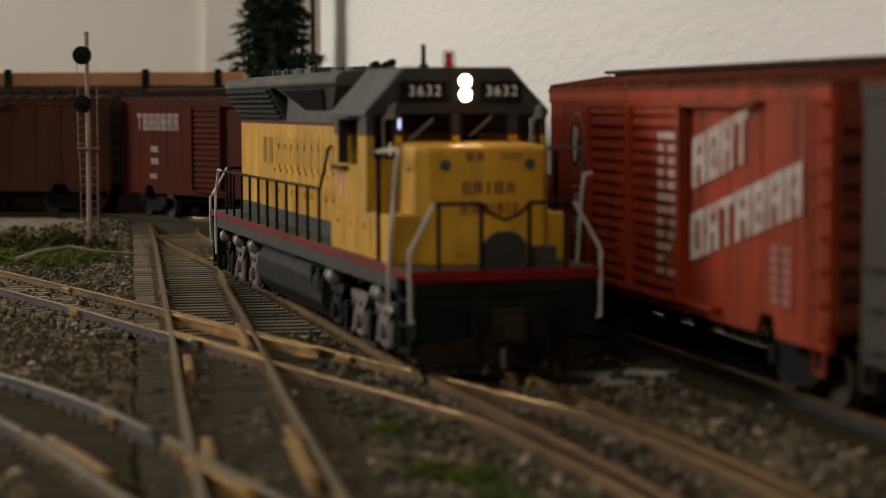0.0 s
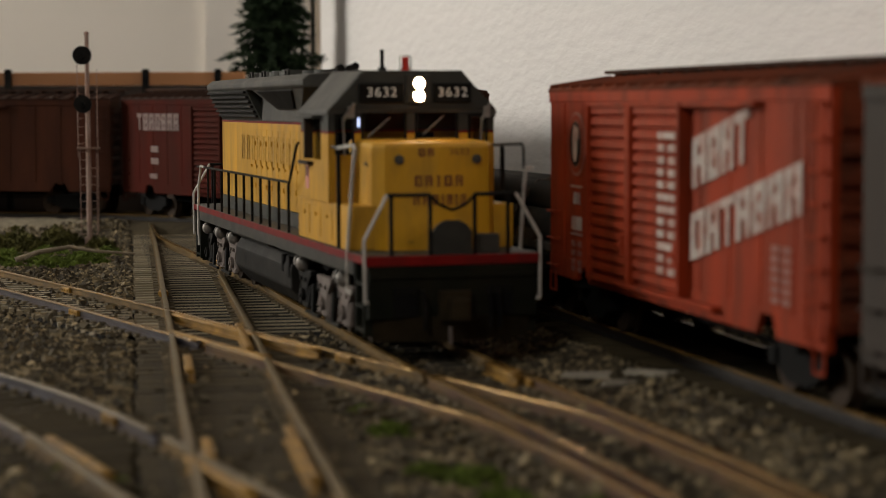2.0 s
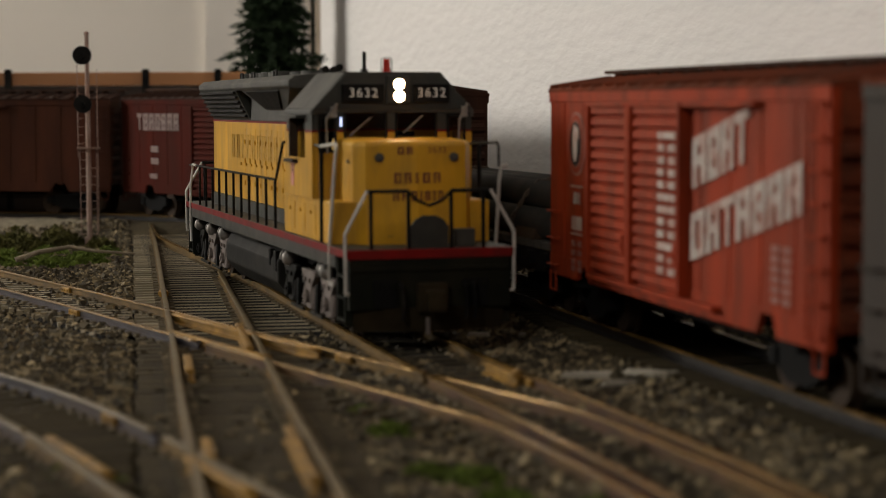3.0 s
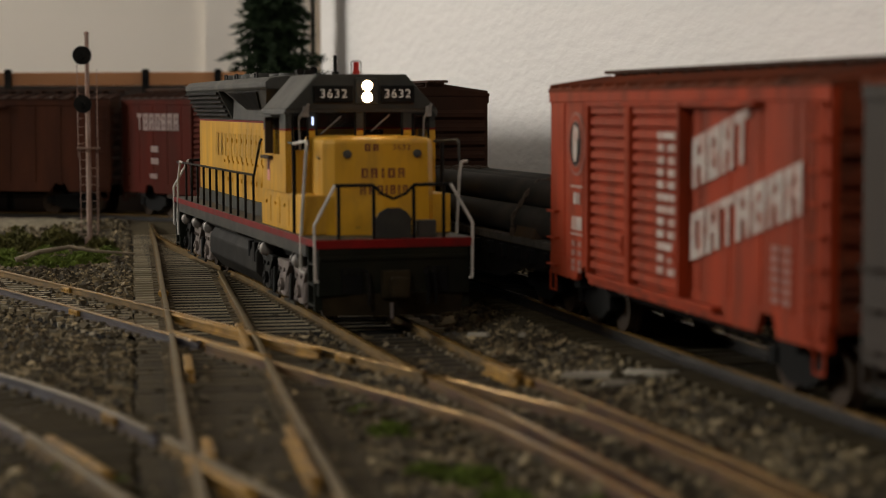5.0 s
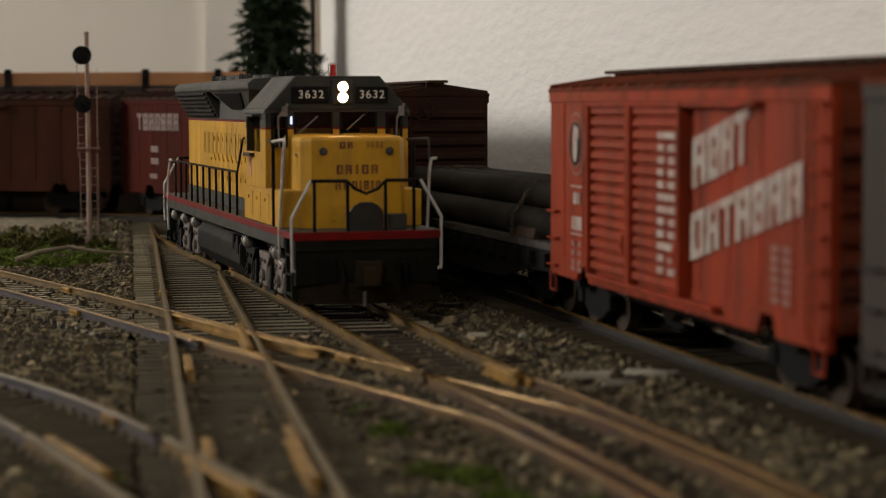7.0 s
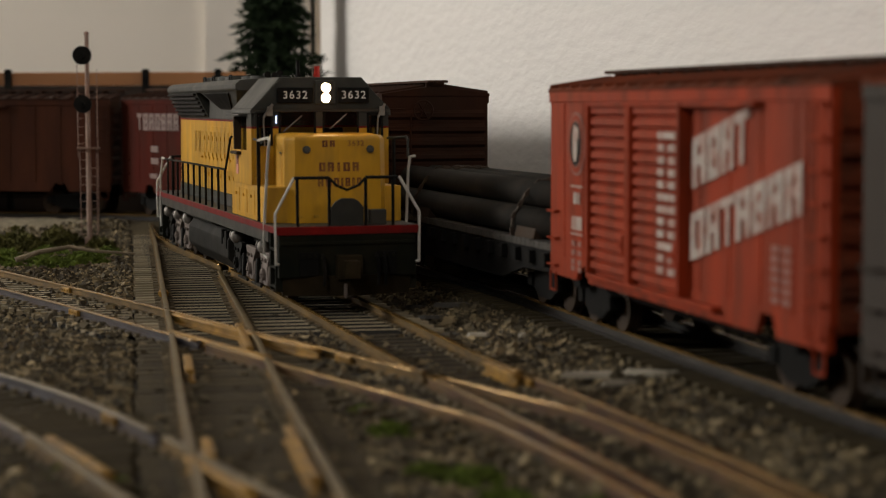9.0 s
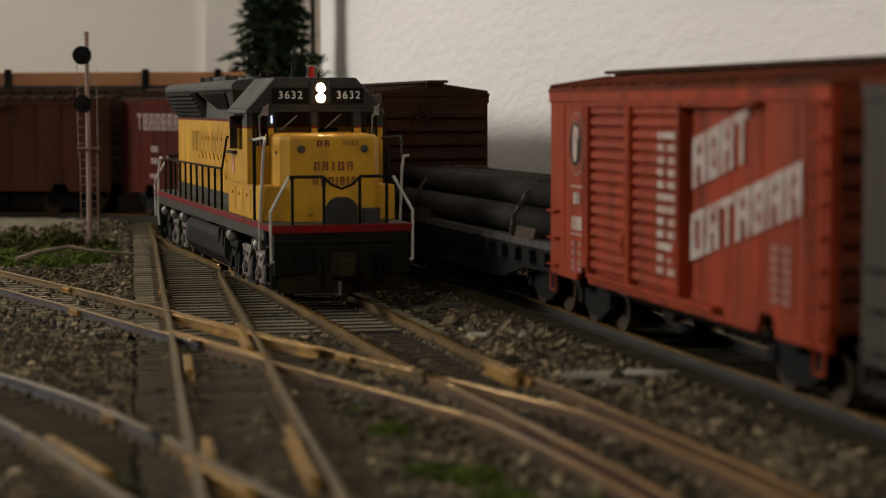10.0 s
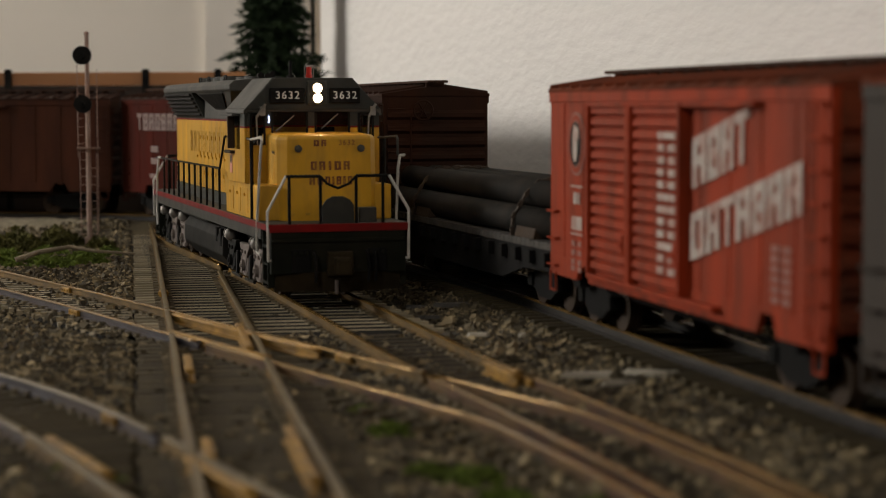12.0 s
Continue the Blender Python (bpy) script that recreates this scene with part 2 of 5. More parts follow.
    m = Matrix.Translation((p + q) / 2) @ d.to_track_quat("Z", "Y").to_matrix().to_4x4()
    bmesh.ops.create_cone(bm, cap_ends=True, segments=n, radius1=r, radius2=r if r2 is None else r2, depth=d.length, matrix=m)


def tube(bm, pts, r, n=6):
    for a, b in zip(pts, pts[1:]):
        rod(bm, a, b, r, n)
    for p in pts[1:-1]:
        bmesh.ops.create_icosphere(bm, subdivisions=1, radius=r * 1.02, matrix=Matrix.Translation(p))


def ball(bm, p, r, sub=2, squash=(1, 1, 1)):
    bmesh.ops.create_icosphere(bm, subdivisions=sub, radius=r, matrix=Matrix.Translation(p) @ Matrix.Diagonal((*squash, 1)))


def prism(bm, pts, y0, y1, bevel=0.0):
    """An outline in x and z, drawn out along y."""
    a = [bm.verts.new((x, y0, z)) for x, z in pts]
    b = [bm.verts.new((x, y1, z)) for x, z in pts]
    n = len(pts)
    fs = [bm.faces.new(a), bm.faces.new(b[::-1])] + [bm.faces.new((a[i], b[i], b[(i + 1) % n], a[(i + 1) % n])) for i in range(n)]
    bmesh.ops.recalc_face_normals(bm, faces=fs)
    if bevel:
        es = list({e for f in fs for e in f.edges})
        bmesh.ops.bevel(bm, geom=es, offset=bevel, segments=2, affect="EDGES", profile=0.6)


def made(fn, *a, **k):
    bm = bmesh.new()
    fn(bm, *a, **k)
    return bm


def smooth_line(pts, step=4.0):
    """A Catmull-Rom line through plan points, sampled evenly."""
    p = [np.array(q, float) for q in pts]
    p = [2 * p[0] - p[1]] + p + [2 * p[-1] - p[-2]]
    out = []
    for i in range(1, len(p) - 2):
        n = max(2, int(np.linalg.norm(p[i + 1] - p[i]) / step))
        for j in range(n):
            t = j / n
            out.append(0.5 * (2 * p[i] + (p[i + 1] - p[i - 1]) * t + (2 * p[i - 1] - 5 * p[i] + 4 * p[i + 1] - p[i + 2]) * t * t + (3 * p[i] - p[i - 1] - 3 * p[i + 1] + p[i + 2]) * t ** 3))
    out.append(p[-2])
    return np.array(out)


def offset_line(line, d):
    t = np.gradient(line, axis=0)
    t /= np.linalg.norm(t, axis=1)[:, None]
    return line + d * np.stack([-t[:, 1], t[:, 0]], axis=1)


# ---- room ----
ROOM = dict(x0=-2200, x1=1500, y0=-1800, y1=1060, z0=-1150, z1=1050)
CORNER = (-68.0, 1052.0)
WALL_TURN = 13.3


def room():
    bm = made(box, -2300, CORNER[0] - 4, CORNER[1], CORNER[1] + 100, ROOM["z0"], ROOM["z1"])
    tagged(part("wall_north", bm, M_WALL2), "smooth cream painted wall behind the layout", "wall", kind="structure")
    bm = made(box, 0, 100, -3200, 40, ROOM["z0"], ROOM["z1"])
    w = tagged(part("wall_east", bm, M_WALL), "white wall with rough stippled plaster beside the layout", "wall", kind="structure")
    w.matrix_world = mm(CORNER[0], CORNER[1], 0, 0, 0, WALL_TURN)
    bm = made(box, -129, CORNER[0] - 4, CORNER[1] - 4, CORNER[1] - 0.5, -6, ROOM["z1"])
    tagged(part("wall_panel", bm, M_PANELWALL), "white painted panel beside the corner", "wall", kind="structure")
    bm = made(box, -2300, -2200, -2200, 1052, ROOM["z0"], ROOM["z1"])
    tagged(part("wall_west", bm, M_ROOM), "unseen brown wall, kept dark to cut bounce light", "wall", kind="structure")
    bm = made(box, -2200, 900, -2200, -2100, ROOM["z0"], ROOM["z1"])
    tagged(part("wall_south", bm, M_ROOM), "unseen brown wall, kept dark to cut bounce light", "wall", kind="structure")
    bm = made(box, -2300, 900, -2200, 1152, ROOM["z1"], ROOM["z1"] + 60)
    tagged(part("ceiling", bm, M_CEIL), "unseen grey ceiling, kept dim to cut bounce light", "ceiling", kind="structure")
    bm = made(box, -2300, 900, -2200, 1152, ROOM["z0"] - 60, ROOM["z0"])
    tagged(part("floor", bm, M_FLOOR), "dark carpeted floor of the room", "floor", kind="structure")
    bm = made(box, -4, 3, -3.5, 0, -6, 700, 1.2)
    p = tagged(part("corner_post", bm, M_POST), "tan painted wooden post in the corner of the walls", "post", kind="structure")
    p.matrix_world = mm(CORNER[0] + 3.2, CORNER[1] - 5, 0)


room()


D_LINE = [(-440, 872), (-340, 866), (-250, 858), (-180, 845), (-126, 824), (-85, 793), (-49, 735), (-22.5, 652), (-1.0, 566), (24, 481), (43, 402), (75, 268), (108, 130)]
D = smooth_line(D_LINE)


def ground_height(x, y):
    near = float(np.min(np.hypot(D[:, 0] - x, D[:, 1] - y)))
    lift = (4.6 if x < -95 else 2.7) * max(0.0, min(1.0, (34 - near) / 16))
    # bank added at the wall foot, hiding it in place of shade there
    bank = CORNER[0] + 0.2364 * (CORNER[1] - y) - x
    lift += 8.0 * max(0.0, min(1.0, (26 - bank) / 20)) if y < 900 else 0.0
    return lift + loose_height(x, y)


def loose_height(x, y):
    z = -4.2 + 0.7 * noise.noise(Vector((x, y, 0)) / 34.0) + 0.35 * noise.noise(Vector((x, y, 7)) / 9.0)
    z -= 9.0 * max(0.0, min(1.0, (-190 - x) / 160)) * max(0.0, min(1.0, (560 - y) / 100))
    return z


def ground():
    bm = bmesh.new()
    xs = list(np.linspace(-900, -250, 20)) + list(np.arange(-240, 200, 6.0)) + list(np.linspace(205, 420, 12))
    ys = list(np.linspace(60, 190, 12)) + list(np.arange(195, 1000, 7.0)) + [1030, 1050]
    grid = [[bm.verts.new((x, y, ground_height(x, y))) for y in ys] for x in xs]
    for i in range(len(xs) - 1):
        for j in range(len(ys) - 1):
            bm.faces.new((grid[i][j], grid[i + 1][j], grid[i + 1][j + 1], grid[i][j + 1]))
    # the board's edge and underside
    part_ = part("ground", bm, M_GROUND, smooth=True)
    tagged(part_, "brown soil and grit scenery of the layout", "ground", kind="structure")
    bm = made(box, -900, 420, 60, 1050, -60, -22)
    tagged(part("layout_board", bm, M_WOOD), "plywood board that carries the layout", "board", kind="structure")


ground()

# ---- tracks ----
A_LINE = [(-128, 880), (-111.5, 790), (-88.4, 650), (-67.8, 522), (-49, 407), (-35.2, 320), (-23, 247), (-15, 198), (-6, 140)]
B_LINE = [(-113, 800), (-101, 735), (-88.5, 688), (-73, 637), (-45.0, 542), (-29.5, 483), (-14.5, 425), (-1, 372), (5.8, 348), (12.5, 326), (19, 304), (26.8, 277), (33, 255), (38, 235), (48, 195), (60, 145)]
E_LINE = [(-255, 770), (-195, 665), (-141.5, 572), (-90.5, 485), (-50, 413.5), (-14, 351), (7, 314), (15, 298), (25, 267), (31, 246), (43, 203), (58, 145)]
C_LINE = [(-180, 440), (-140, 402), (-114, 377), (-88.6, 345.5), (-66.8, 312), (-47.8, 275.5), (-35.5, 249), (-27.5, 232), (-10, 190), (8, 145)]
GAUGE = 8.75
RAIL_H = 2.3


def rail_bm(line, z, h=RAIL_H, head=0.55, foot=1.0, keep=None):
    """A rail's profile swept along a plan line: foot, web and rounded head."""
    crown = [(1.0, 0.30), (0.93, 0.15), (0.76, 0.06), (0.42, 0.012)]
    side = [(foot, 0), (foot, 0.3), (0.25, 0.55), (0.25, h - 0.75), (head, h - 0.55)] + [(head * a, h - b) for a, b in crown]
    prof = side + [(-a, b) for a, b in side[::-1]]
    t = np.gradient(line, axis=0)
    t /= np.linalg.norm(t, axis=1)[:, None]
    nrm = np.stack([-t[:, 1], t[:, 0]], axis=1)
    bm = bmesh.new()
    rings = [[bm.verts.new((c[0] + n[0] * a, c[1] + n[1] * a, z - h + b)) for a, b in prof] for c, n in zip(line, nrm)]
    k = len(prof)
    top = []
    for r0, r1 in zip(rings, rings[1:]):
        for i in range(k):
            f = bm.faces.new((r0[i], r0[(i + 1) % k], r1[(i + 1) % k], r1[i]))
            if 5 <= i <= 11:
                f.material_index, f.smooth = 1, True
    bm.faces.new(rings[0][::-1])
    bm.faces.new(rings[-1])
    bmesh.ops.recalc_face_normals(bm, faces=bm.faces)
    return bm


def cut(line, y_hi=1e9, y_lo=-1e9):
    return line[(line[:, 1] <= y_hi) & (line[:, 1] >= y_lo)]


def rail(parent, line, z=0.0, label="", h=RAIL_H, head=0.66, mat=None):
    ob = part("rail", rail_bm(line, z, h, head), mat or M_RAIL, parent, label)
    ob.data.materials.append(M_HEADDULL if parent.name.startswith(("straight", "curved")) else M_HEAD)
    return ob


tie_meshes = {}


def tie(parent, p, q, z=-RAIL_H, w=2.6, h=1.9, paint=None):
    """One timber from p to q; timbers of one paint share a mesh."""
    paint = paint or M_TIE
    if paint.name not in tie_meshes:
        bm = made(box, -0.5, 0.5, -0.5, 0.5, -1, 0, 0.0)
        bmesh.ops.bevel(bm, geom=[e for e in bm.edges if e.verts[0].co.z > -0.1 and e.verts[1].co.z > -0.1], offset=0.03, segments=1, affect="EDGES")
        bmesh.ops.scale(bm, vec=(K, K, K), verts=bm.verts)
        me = bpy.data.meshes.new("tie")
        bm.to_mesh(me)
        bm.free()
        me.materials.append(paint)
        tie_meshes[paint.name] = me
    tie_mesh = tie_meshes[paint.name]
    p, q = np.array(p), np.array(q)
    d = q - p
    ob = new("tie", tie_mesh)
    ob.parent = parent
    c = (p + q) / 2
    ob.matrix_local = mm(c[0], c[1], z + random.uniform(-0.03, 0.06), 0, 0, math.degrees(math.atan2(d[1], d[0])) + random.uniform(-0.8, 0.8)) @ Matrix.Diagonal((float(np.linalg.norm(d)) + random.uniform(-0.8, 0.8), w * random.uniform(0.9, 1.08), h, 1))


SORTED = {}


def at_y(line, y):
    key = id(line)
    if key not in SORTED:
        i = np.argsort(line[:, 1])
        SORTED[key] = (line, line[i, 1], line[i, 0])
    return float(np.interp(y, SORTED[key][1], SORTED[key][2]))


A, B, E, C = (smooth_line(q) for q in (A_LINE, B_LINE, E_LINE, C_LINE))


def tracks():
    ta = thing("straight_track", mm(0, 0, 0), "straight model track with rusty rails on weathered timber ties", "railway track")
    tb = thing("turnout_track", mm(0, 0, 0), "diverging model track with rusty rails on close timber ties", "railway track")
    te = thing("crossing_track", mm(0, 0, 0), "model track with rusty rails crossing the straight track on a diamond", "railway track")
    tc = thing("curved_track", mm(0, 0, 0), "curved model track with worn bluish rails beside gravel", "railway track")
    td = thing("siding_track", mm(0, 0, 0), "dark model siding track under the parked freight cars", "railway track")
    # running rails, with gaps at the frogs
    rail(ta, cut(offset_line(A, -GAUGE), 820, 140))
    rail(ta, cut(offset_line(A, GAUGE), 572, 140))
    rail(tb, cut(offset_line(B, -GAUGE), 575, 346), 0.03)
    rail(tb, cut(offset_line(B, -GAUGE), 347, 150), 0.03, mat=M_RAILMAROON)
    rail(tb, cut(offset_line(B, GAUGE), 775, 349))
    rail(tb, cut(offset_line(B, GAUGE), 350, 150), mat=M_RAILMAROON)
    rail(tb, cut(offset_line(B, -GAUGE), 800, 588))
    rail(te, cut(offset_line(E, GAUGE), 770, 346))
    rail(te, cut(offset_line(E, GAUGE), 347, 150), mat=M_RAILMAROON)
    rail(te, cut(offset_line(E, -GAUGE), 770, 395), mat=M_RAILBLUE)
    rail(te, cut(offset_line(E, -GAUGE), 396, 150), mat=M_RAILMAROON)
    for d in (GAUGE, -GAUGE):
        rail(tc, cut(offset_line(C, d), 440, 285), mat=M_RAILBLUE)
        rail(tc, cut(offset_line(C, d), 286, 150))
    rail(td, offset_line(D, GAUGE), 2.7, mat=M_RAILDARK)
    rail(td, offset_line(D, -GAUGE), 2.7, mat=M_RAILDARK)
    return ta, tb, te, tc, td


TA, TB, TE, TC, TD = tracks()


def ties():
    u = np.array((0.987, 0.16))
    y = 760.0
    while y > 150:
        a, b = at_y(A, y), at_y(B, y)
        p = np.array((a, y)) - 16.3 * u
        if y > 425:
            q = np.array((b, y + 0.16 * (b - a))) + 16.0 * u
        else:
            q = np.array((a, y)) + 16.3 * u
        tie(TA, p, q, w=1.9 if y > 425 else 4.2, paint=M_TIE if y > 425 else M_TIE2)
        y -= 7.0 if y > 425 else 6.1
    y = 700.0
    while y > 425:
        e = at_y(E, y)
        p, q = np.array((e, y)) - 17.5 * u, np.array((e, y)) + 17.0 * u
        limit = at_y(A, y) - 17.5
        if p[0] < limit - 8:
            tie(TE, p, (min(q[0], limit), q[1]), -RAIL_H - 0.02)
        y -= 5.4
    v = np.array((0.955, 0.297))
    y = 426.0
    while y > 150:
        b, e, a = at_y(B, y), at_y(E, y), at_y(A, y)
        c = np.array((b, y))
        q = c + 16.5 * v
        if y > 338:
            p = c - min(16.5, max(4.0, (b - a - 17.5) / 0.955)) * v
            # oily brown timbers; the locomotive's shadow here is also put into this colour
            tie(TB, p, q, -RAIL_H - 0.03, paint=M_TIE2)
            left = e - 16.5
            if y < 392:
                left = max(left, a + 17.5)
                right = min(e + 16.5, p[0] - 1)
                if right - left > 6:
                    tie(TE, (left, y - 0.3 * (b - left)), (right, y - 0.3 * (b - right)), -RAIL_H - 0.04, paint=M_TIE2)
        else:
            tie(TB, c - (b - e + 13.5) * v, q, -RAIL_H - 0.03, paint=M_TIE2)
        y -= 6.0
    for line, owner, z, half, skip in ((C, TC, 0.0, 15.0, True), (D, TD, 2.7, 15.5, False)):
        d = np.concatenate([[0], np.cumsum(np.linalg.norm(np.diff(line, axis=0), axis=1))])
        for s in np.arange(2, d[-1], 6.0):
            c = np.array((np.interp(s, d, line[:, 0]), np.interp(s, d, line[:, 1])))
            c2 = np.array((np.interp(s + 1, d, line[:, 0]), np.interp(s + 1, d, line[:, 1])))
            t = (c2 - c) / np.linalg.norm(c2 - c)
            n = np.array((-t[1], t[0]))
            p, q = c - half * n, c + half * n
            if skip and 140 < c[1] < 420:
                lim = at_y(A, c[1]) - 17.5
                if c[0] > lim + 20 or p[0] > lim - 4:
                    continue
                if q[0] > lim:
                    q = p + (q - p) * (lim - p[0]) / (q[0] - p[0])
            if not skip and c[0] < -92:
                continue
            tie(owner, p, q, z - RAIL_H - 0.05, paint=M_TIE2)


ties()


def roadbed():
    """Near-black sheet between the timbers; the shade of the gaps is its colour."""
    def strip(name, rows, label):
        bm = bmesh.new()
        grid = []
        for (x0, y0), (x1, y1) in rows:
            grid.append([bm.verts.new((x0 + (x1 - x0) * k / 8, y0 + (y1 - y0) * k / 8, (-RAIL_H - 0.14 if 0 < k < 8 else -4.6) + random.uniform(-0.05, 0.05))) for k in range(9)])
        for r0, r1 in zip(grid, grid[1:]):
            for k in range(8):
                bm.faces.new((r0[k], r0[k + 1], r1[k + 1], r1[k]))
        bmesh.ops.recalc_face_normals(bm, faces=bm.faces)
        tagged(part(name, bm, M_TIEGAP, smooth=True), label, "track bed", kind="structure")
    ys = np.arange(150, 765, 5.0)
    strip("roadbed_straight", [((at_y(A, y) - 17.5, y - 2.8), (at_y(A, y) + 17.5 if y < 425 else at_y(B, y) + 17.0, y + 2.8)) for y in ys], "near-black bed under the straight track, tie-gap shade as colour")
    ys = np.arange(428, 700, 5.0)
    strip("roadbed_crossing", [((at_y(E, y) - 19.0, y - 2.8), (min(at_y(E, y) + 18.5, at_y(A, y) - 16), y + 2.8)) for y in ys], "near-black bed under the crossing track, tie-gap shade as colour")
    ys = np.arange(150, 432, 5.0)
    strip("roadbed_turnout", [((max(at_y(A, y) + 17.6, at_y(E, y) - 12 if y < 385 else -1e3), y - 2), (at_y(B, y) + 17.5, y + 4)) for y in ys], "near-black bed under the turnout, tie-gap shade as colour")


roadbed()


def guards():
    """Guard rails, frog blocks and joint bars of the crossings."""
    def bar(parent, line, d, y1, y0, label, h=2.35, w=0.8):
        seg = cut(offset_line(line, d), y1, y0)
        ob = part("guard_rail", rail_bm(seg, 0.05, h, w), M_GUARD, parent, label)
        ob.data.materials.append(M_GUARD)
    bar(TB, B, GAUGE - 2.2, 368, 345, "rusty orange guard rail")
    bar(TA, A, GAUGE - 2.3, 430, 384, "rusty guard rail")
    bar(TA, A, -GAUGE + 2.3, 376, 350, "short brassy guard rail")
    bar(TA, A, GAUGE - 2.3, 292, 246, "brassy guard rail")
    bar(TA, A, -GAUGE + 2.3, 284, 262, "short brassy guard rail")
    bar(TC, C, -GAUGE + 2.2, 283, 252, "orange-brown guard rail")
    bar(TC, C, GAUGE - 2.2, 268, 235, "brown guard rail")
    bar(TE, E, GAUGE - 2.2, 452, 382, "rusty orange guard rail")
    bar(TE, E, -GAUGE + 2.2, 420, 372, "rusty orange guard rail")
    bar(TB, B, -GAUGE + 2.2, 622, 575, "dark curved guard rail")
    # rail joint bars, rusty blocks with bolts
    for parent, line, d, y in ((TE, E, -GAUGE, 470), (TE, E, GAUGE, 517), (TE, E, GAUGE, 372), (TB, B, GAUGE, 345), (TA, A, -GAUGE, 512), (TC, C, GAUGE, 300)):
        i = int(np.argmin(abs(line[:, 1] - y)))
        c = offset_line(line, d)[i]
        t = line[i + 1] - line[i - 1]
        bm = bmesh.new()
        for side in (-1, 1):
            box(bm, side * 0.75 - 0.4, side * 0.75 + 0.4, -3.2, 3.2, -1.9, -0.5, 0.12)
            for k in (-2, 0, 2):
                rod(bm, (side * 1.1, k, -1.2), (side * 1.4, k, -1.2), 0.3, 6)
        turn = Matrix.Translation((c[0], c[1], 0)) @ Matrix.Rotation(math.atan2(t[1], t[0]) - math.pi / 2, 4, "Z")
        bmesh.ops.transform(bm, matrix=turn, verts=bm.verts)
        part("joint_bar", bm, M_GUARD, parent, "rusty brass joint bar with bolt heads")


guards()


def spikes():
    """Small tie plates and spikes along the rails."""
    for owner, line, y1, y0, step in ((TA, A, 700, 190, 4.4), (TB, B, 640, 190, 4.6), (TE, E, 640, 190, 4.2), (TC, C, 400, 190, 4.6)):
        bm = bmesh.new()
        for d in (-GAUGE, GAUGE):
            r = offset_line(line, d)
            for y in np.arange(y0, y1, step):
                x = at_y(r, y)
                dx = at_y(r, y + 1) - x
                for side in (-1.65, 1.65):
                    c = Vector((x + side, y - side * dx * -1, 0))
                    box(bm, -0.75, 0.75, -1.0, 1.0, -RAIL_H - 0.3, -RAIL_H + 0.45 + random.uniform(-0.1, 0.15), 0, Matrix.Translation(c) @ Matrix.Rotation(-math.atan(dx), 4, "Z"))
        part("spike", bm, M_PLATE, owner, "rows of chunky brown tie plates along the rails", kind="stuff")


spikes()


def stones():
    """Loose ballast: thousands of angular stones in one mesh."""
    rng = np.random.default_rng(4)
    base = np.array([(x, y, z) for x in (-1, 1) for y in (-1, 1) for z in (-1, 1)], float)
    quads = np.array([(0, 1, 3, 2), (4, 6, 7, 5), (0, 4, 5, 1), (2, 3, 7, 6), (0, 2, 6, 4), (1, 5, 7, 3)])
    pts = []

    def keep(x, y):
        if abs(x) > 0.245 * y + 8:
            return False
        a, b, e = at_y(A, y), at_y(B, y), at_y(E, y)
        if a - 17.5 < x < a + 17 and rng.random() > 0.02:
            return False
        if y > 425 and a - 17 < x < b + 17 and rng.random() > 0.03:
            return False
        if b - 15 < x < b + 16.5 and rng.random() > (0.06 if y > 340 else 0.25):
            return False
        if y > 425 and e - 16 < x < e + 16 and rng.random() > 0.12:
            return False
        if y < 425 and e - 15 < x < e + 15 and rng.random() > (0.9 if x < e - 9 and y < 345 else 0.25):
            return False
        if y < 400 and x < 0:
            near = np.min(np.hypot(C[:, 0] - x, C[:, 1] - y))
            if near < 14 and rng.random() > 0.3:
                return False
        near = np.min(np.hypot(D[:, 0] - x, D[:, 1] - y))
        if near < 15 and rng.random() > 0.25:
            return False
        return True

    while len(pts) < 85000:
        y = 215 + 600 * rng.random() ** 1.8
        x = (rng.random() * 2 - 1) * (0.245 * y + 8)
        if keep(x, y):
            pts.append((x, y))
    n = len(pts)
    def bed(x, y):
        a, b, e = at_y(A, y), at_y(B, y), at_y(E, y)
        on = a - 17 < x < a + 17 or (y > 425 and (a < x < b + 17 or e - 18 < x < e + 18)) or (y < 430 and a < x < b + 17 and (y > 385 or x > e - 12))
        return max(ground_height(x, y), -2.75) if on else ground_height(x, y)

    p = np.array([(x, y, bed(x, y)) for x, y in pts])
    size = rng.gamma(8.0, 0.045, n) + 0.24
    v = base[None] * (0.62 + 0.5 * rng.random((n, 8, 1))) + 0.25 * rng.standard_normal((n, 8, 3))
    v *= (size[:, None] * (0.65 + 0.6 * rng.random((n, 3))))[:, None, :]
    q = rng.standard_normal((n, 4))
    q /= np.linalg.norm(q, axis=1)[:, None]
    w, i, j, k = q.T
    rot = np.stack([1 - 2 * (j * j + k * k), 2 * (i * j - k * w), 2 * (i * k + j * w), 2 * (i * j + k * w), 1 - 2 * (i * i + k * k), 2 * (j * k - i * w), 2 * (i * k - j * w), 2 * (j * k + i * w), 1 - 2 * (i * i + j * j)], axis=1).reshape(n, 3, 3)
    v = np.einsum("nij,nkj->nki", rot, v)
    p[:, 2] += size * 0.3
    v += p[:, None]
    f = (quads[None] + 8 * np.arange(n)[:, None, None]).reshape(-1, 4)
    me = bpy.data.meshes.new("ballast")
    me.from_pydata((v.reshape(-1, 3) * K).tolist(), [], f.tolist())
    m = M_STONE.copy()
    nt = m.node_tree
    geo = nt.nodes.new("ShaderNodeNewGeometry")
    ramp = nt.nodes.new("ShaderNodeValToRGB")
    ramp.color_ramp.elements[0].color = (0.35, 0.33, 0.32, 1)
    ramp.color_ramp.elements[1].color = (2.7, 2.5, 2.25, 1)
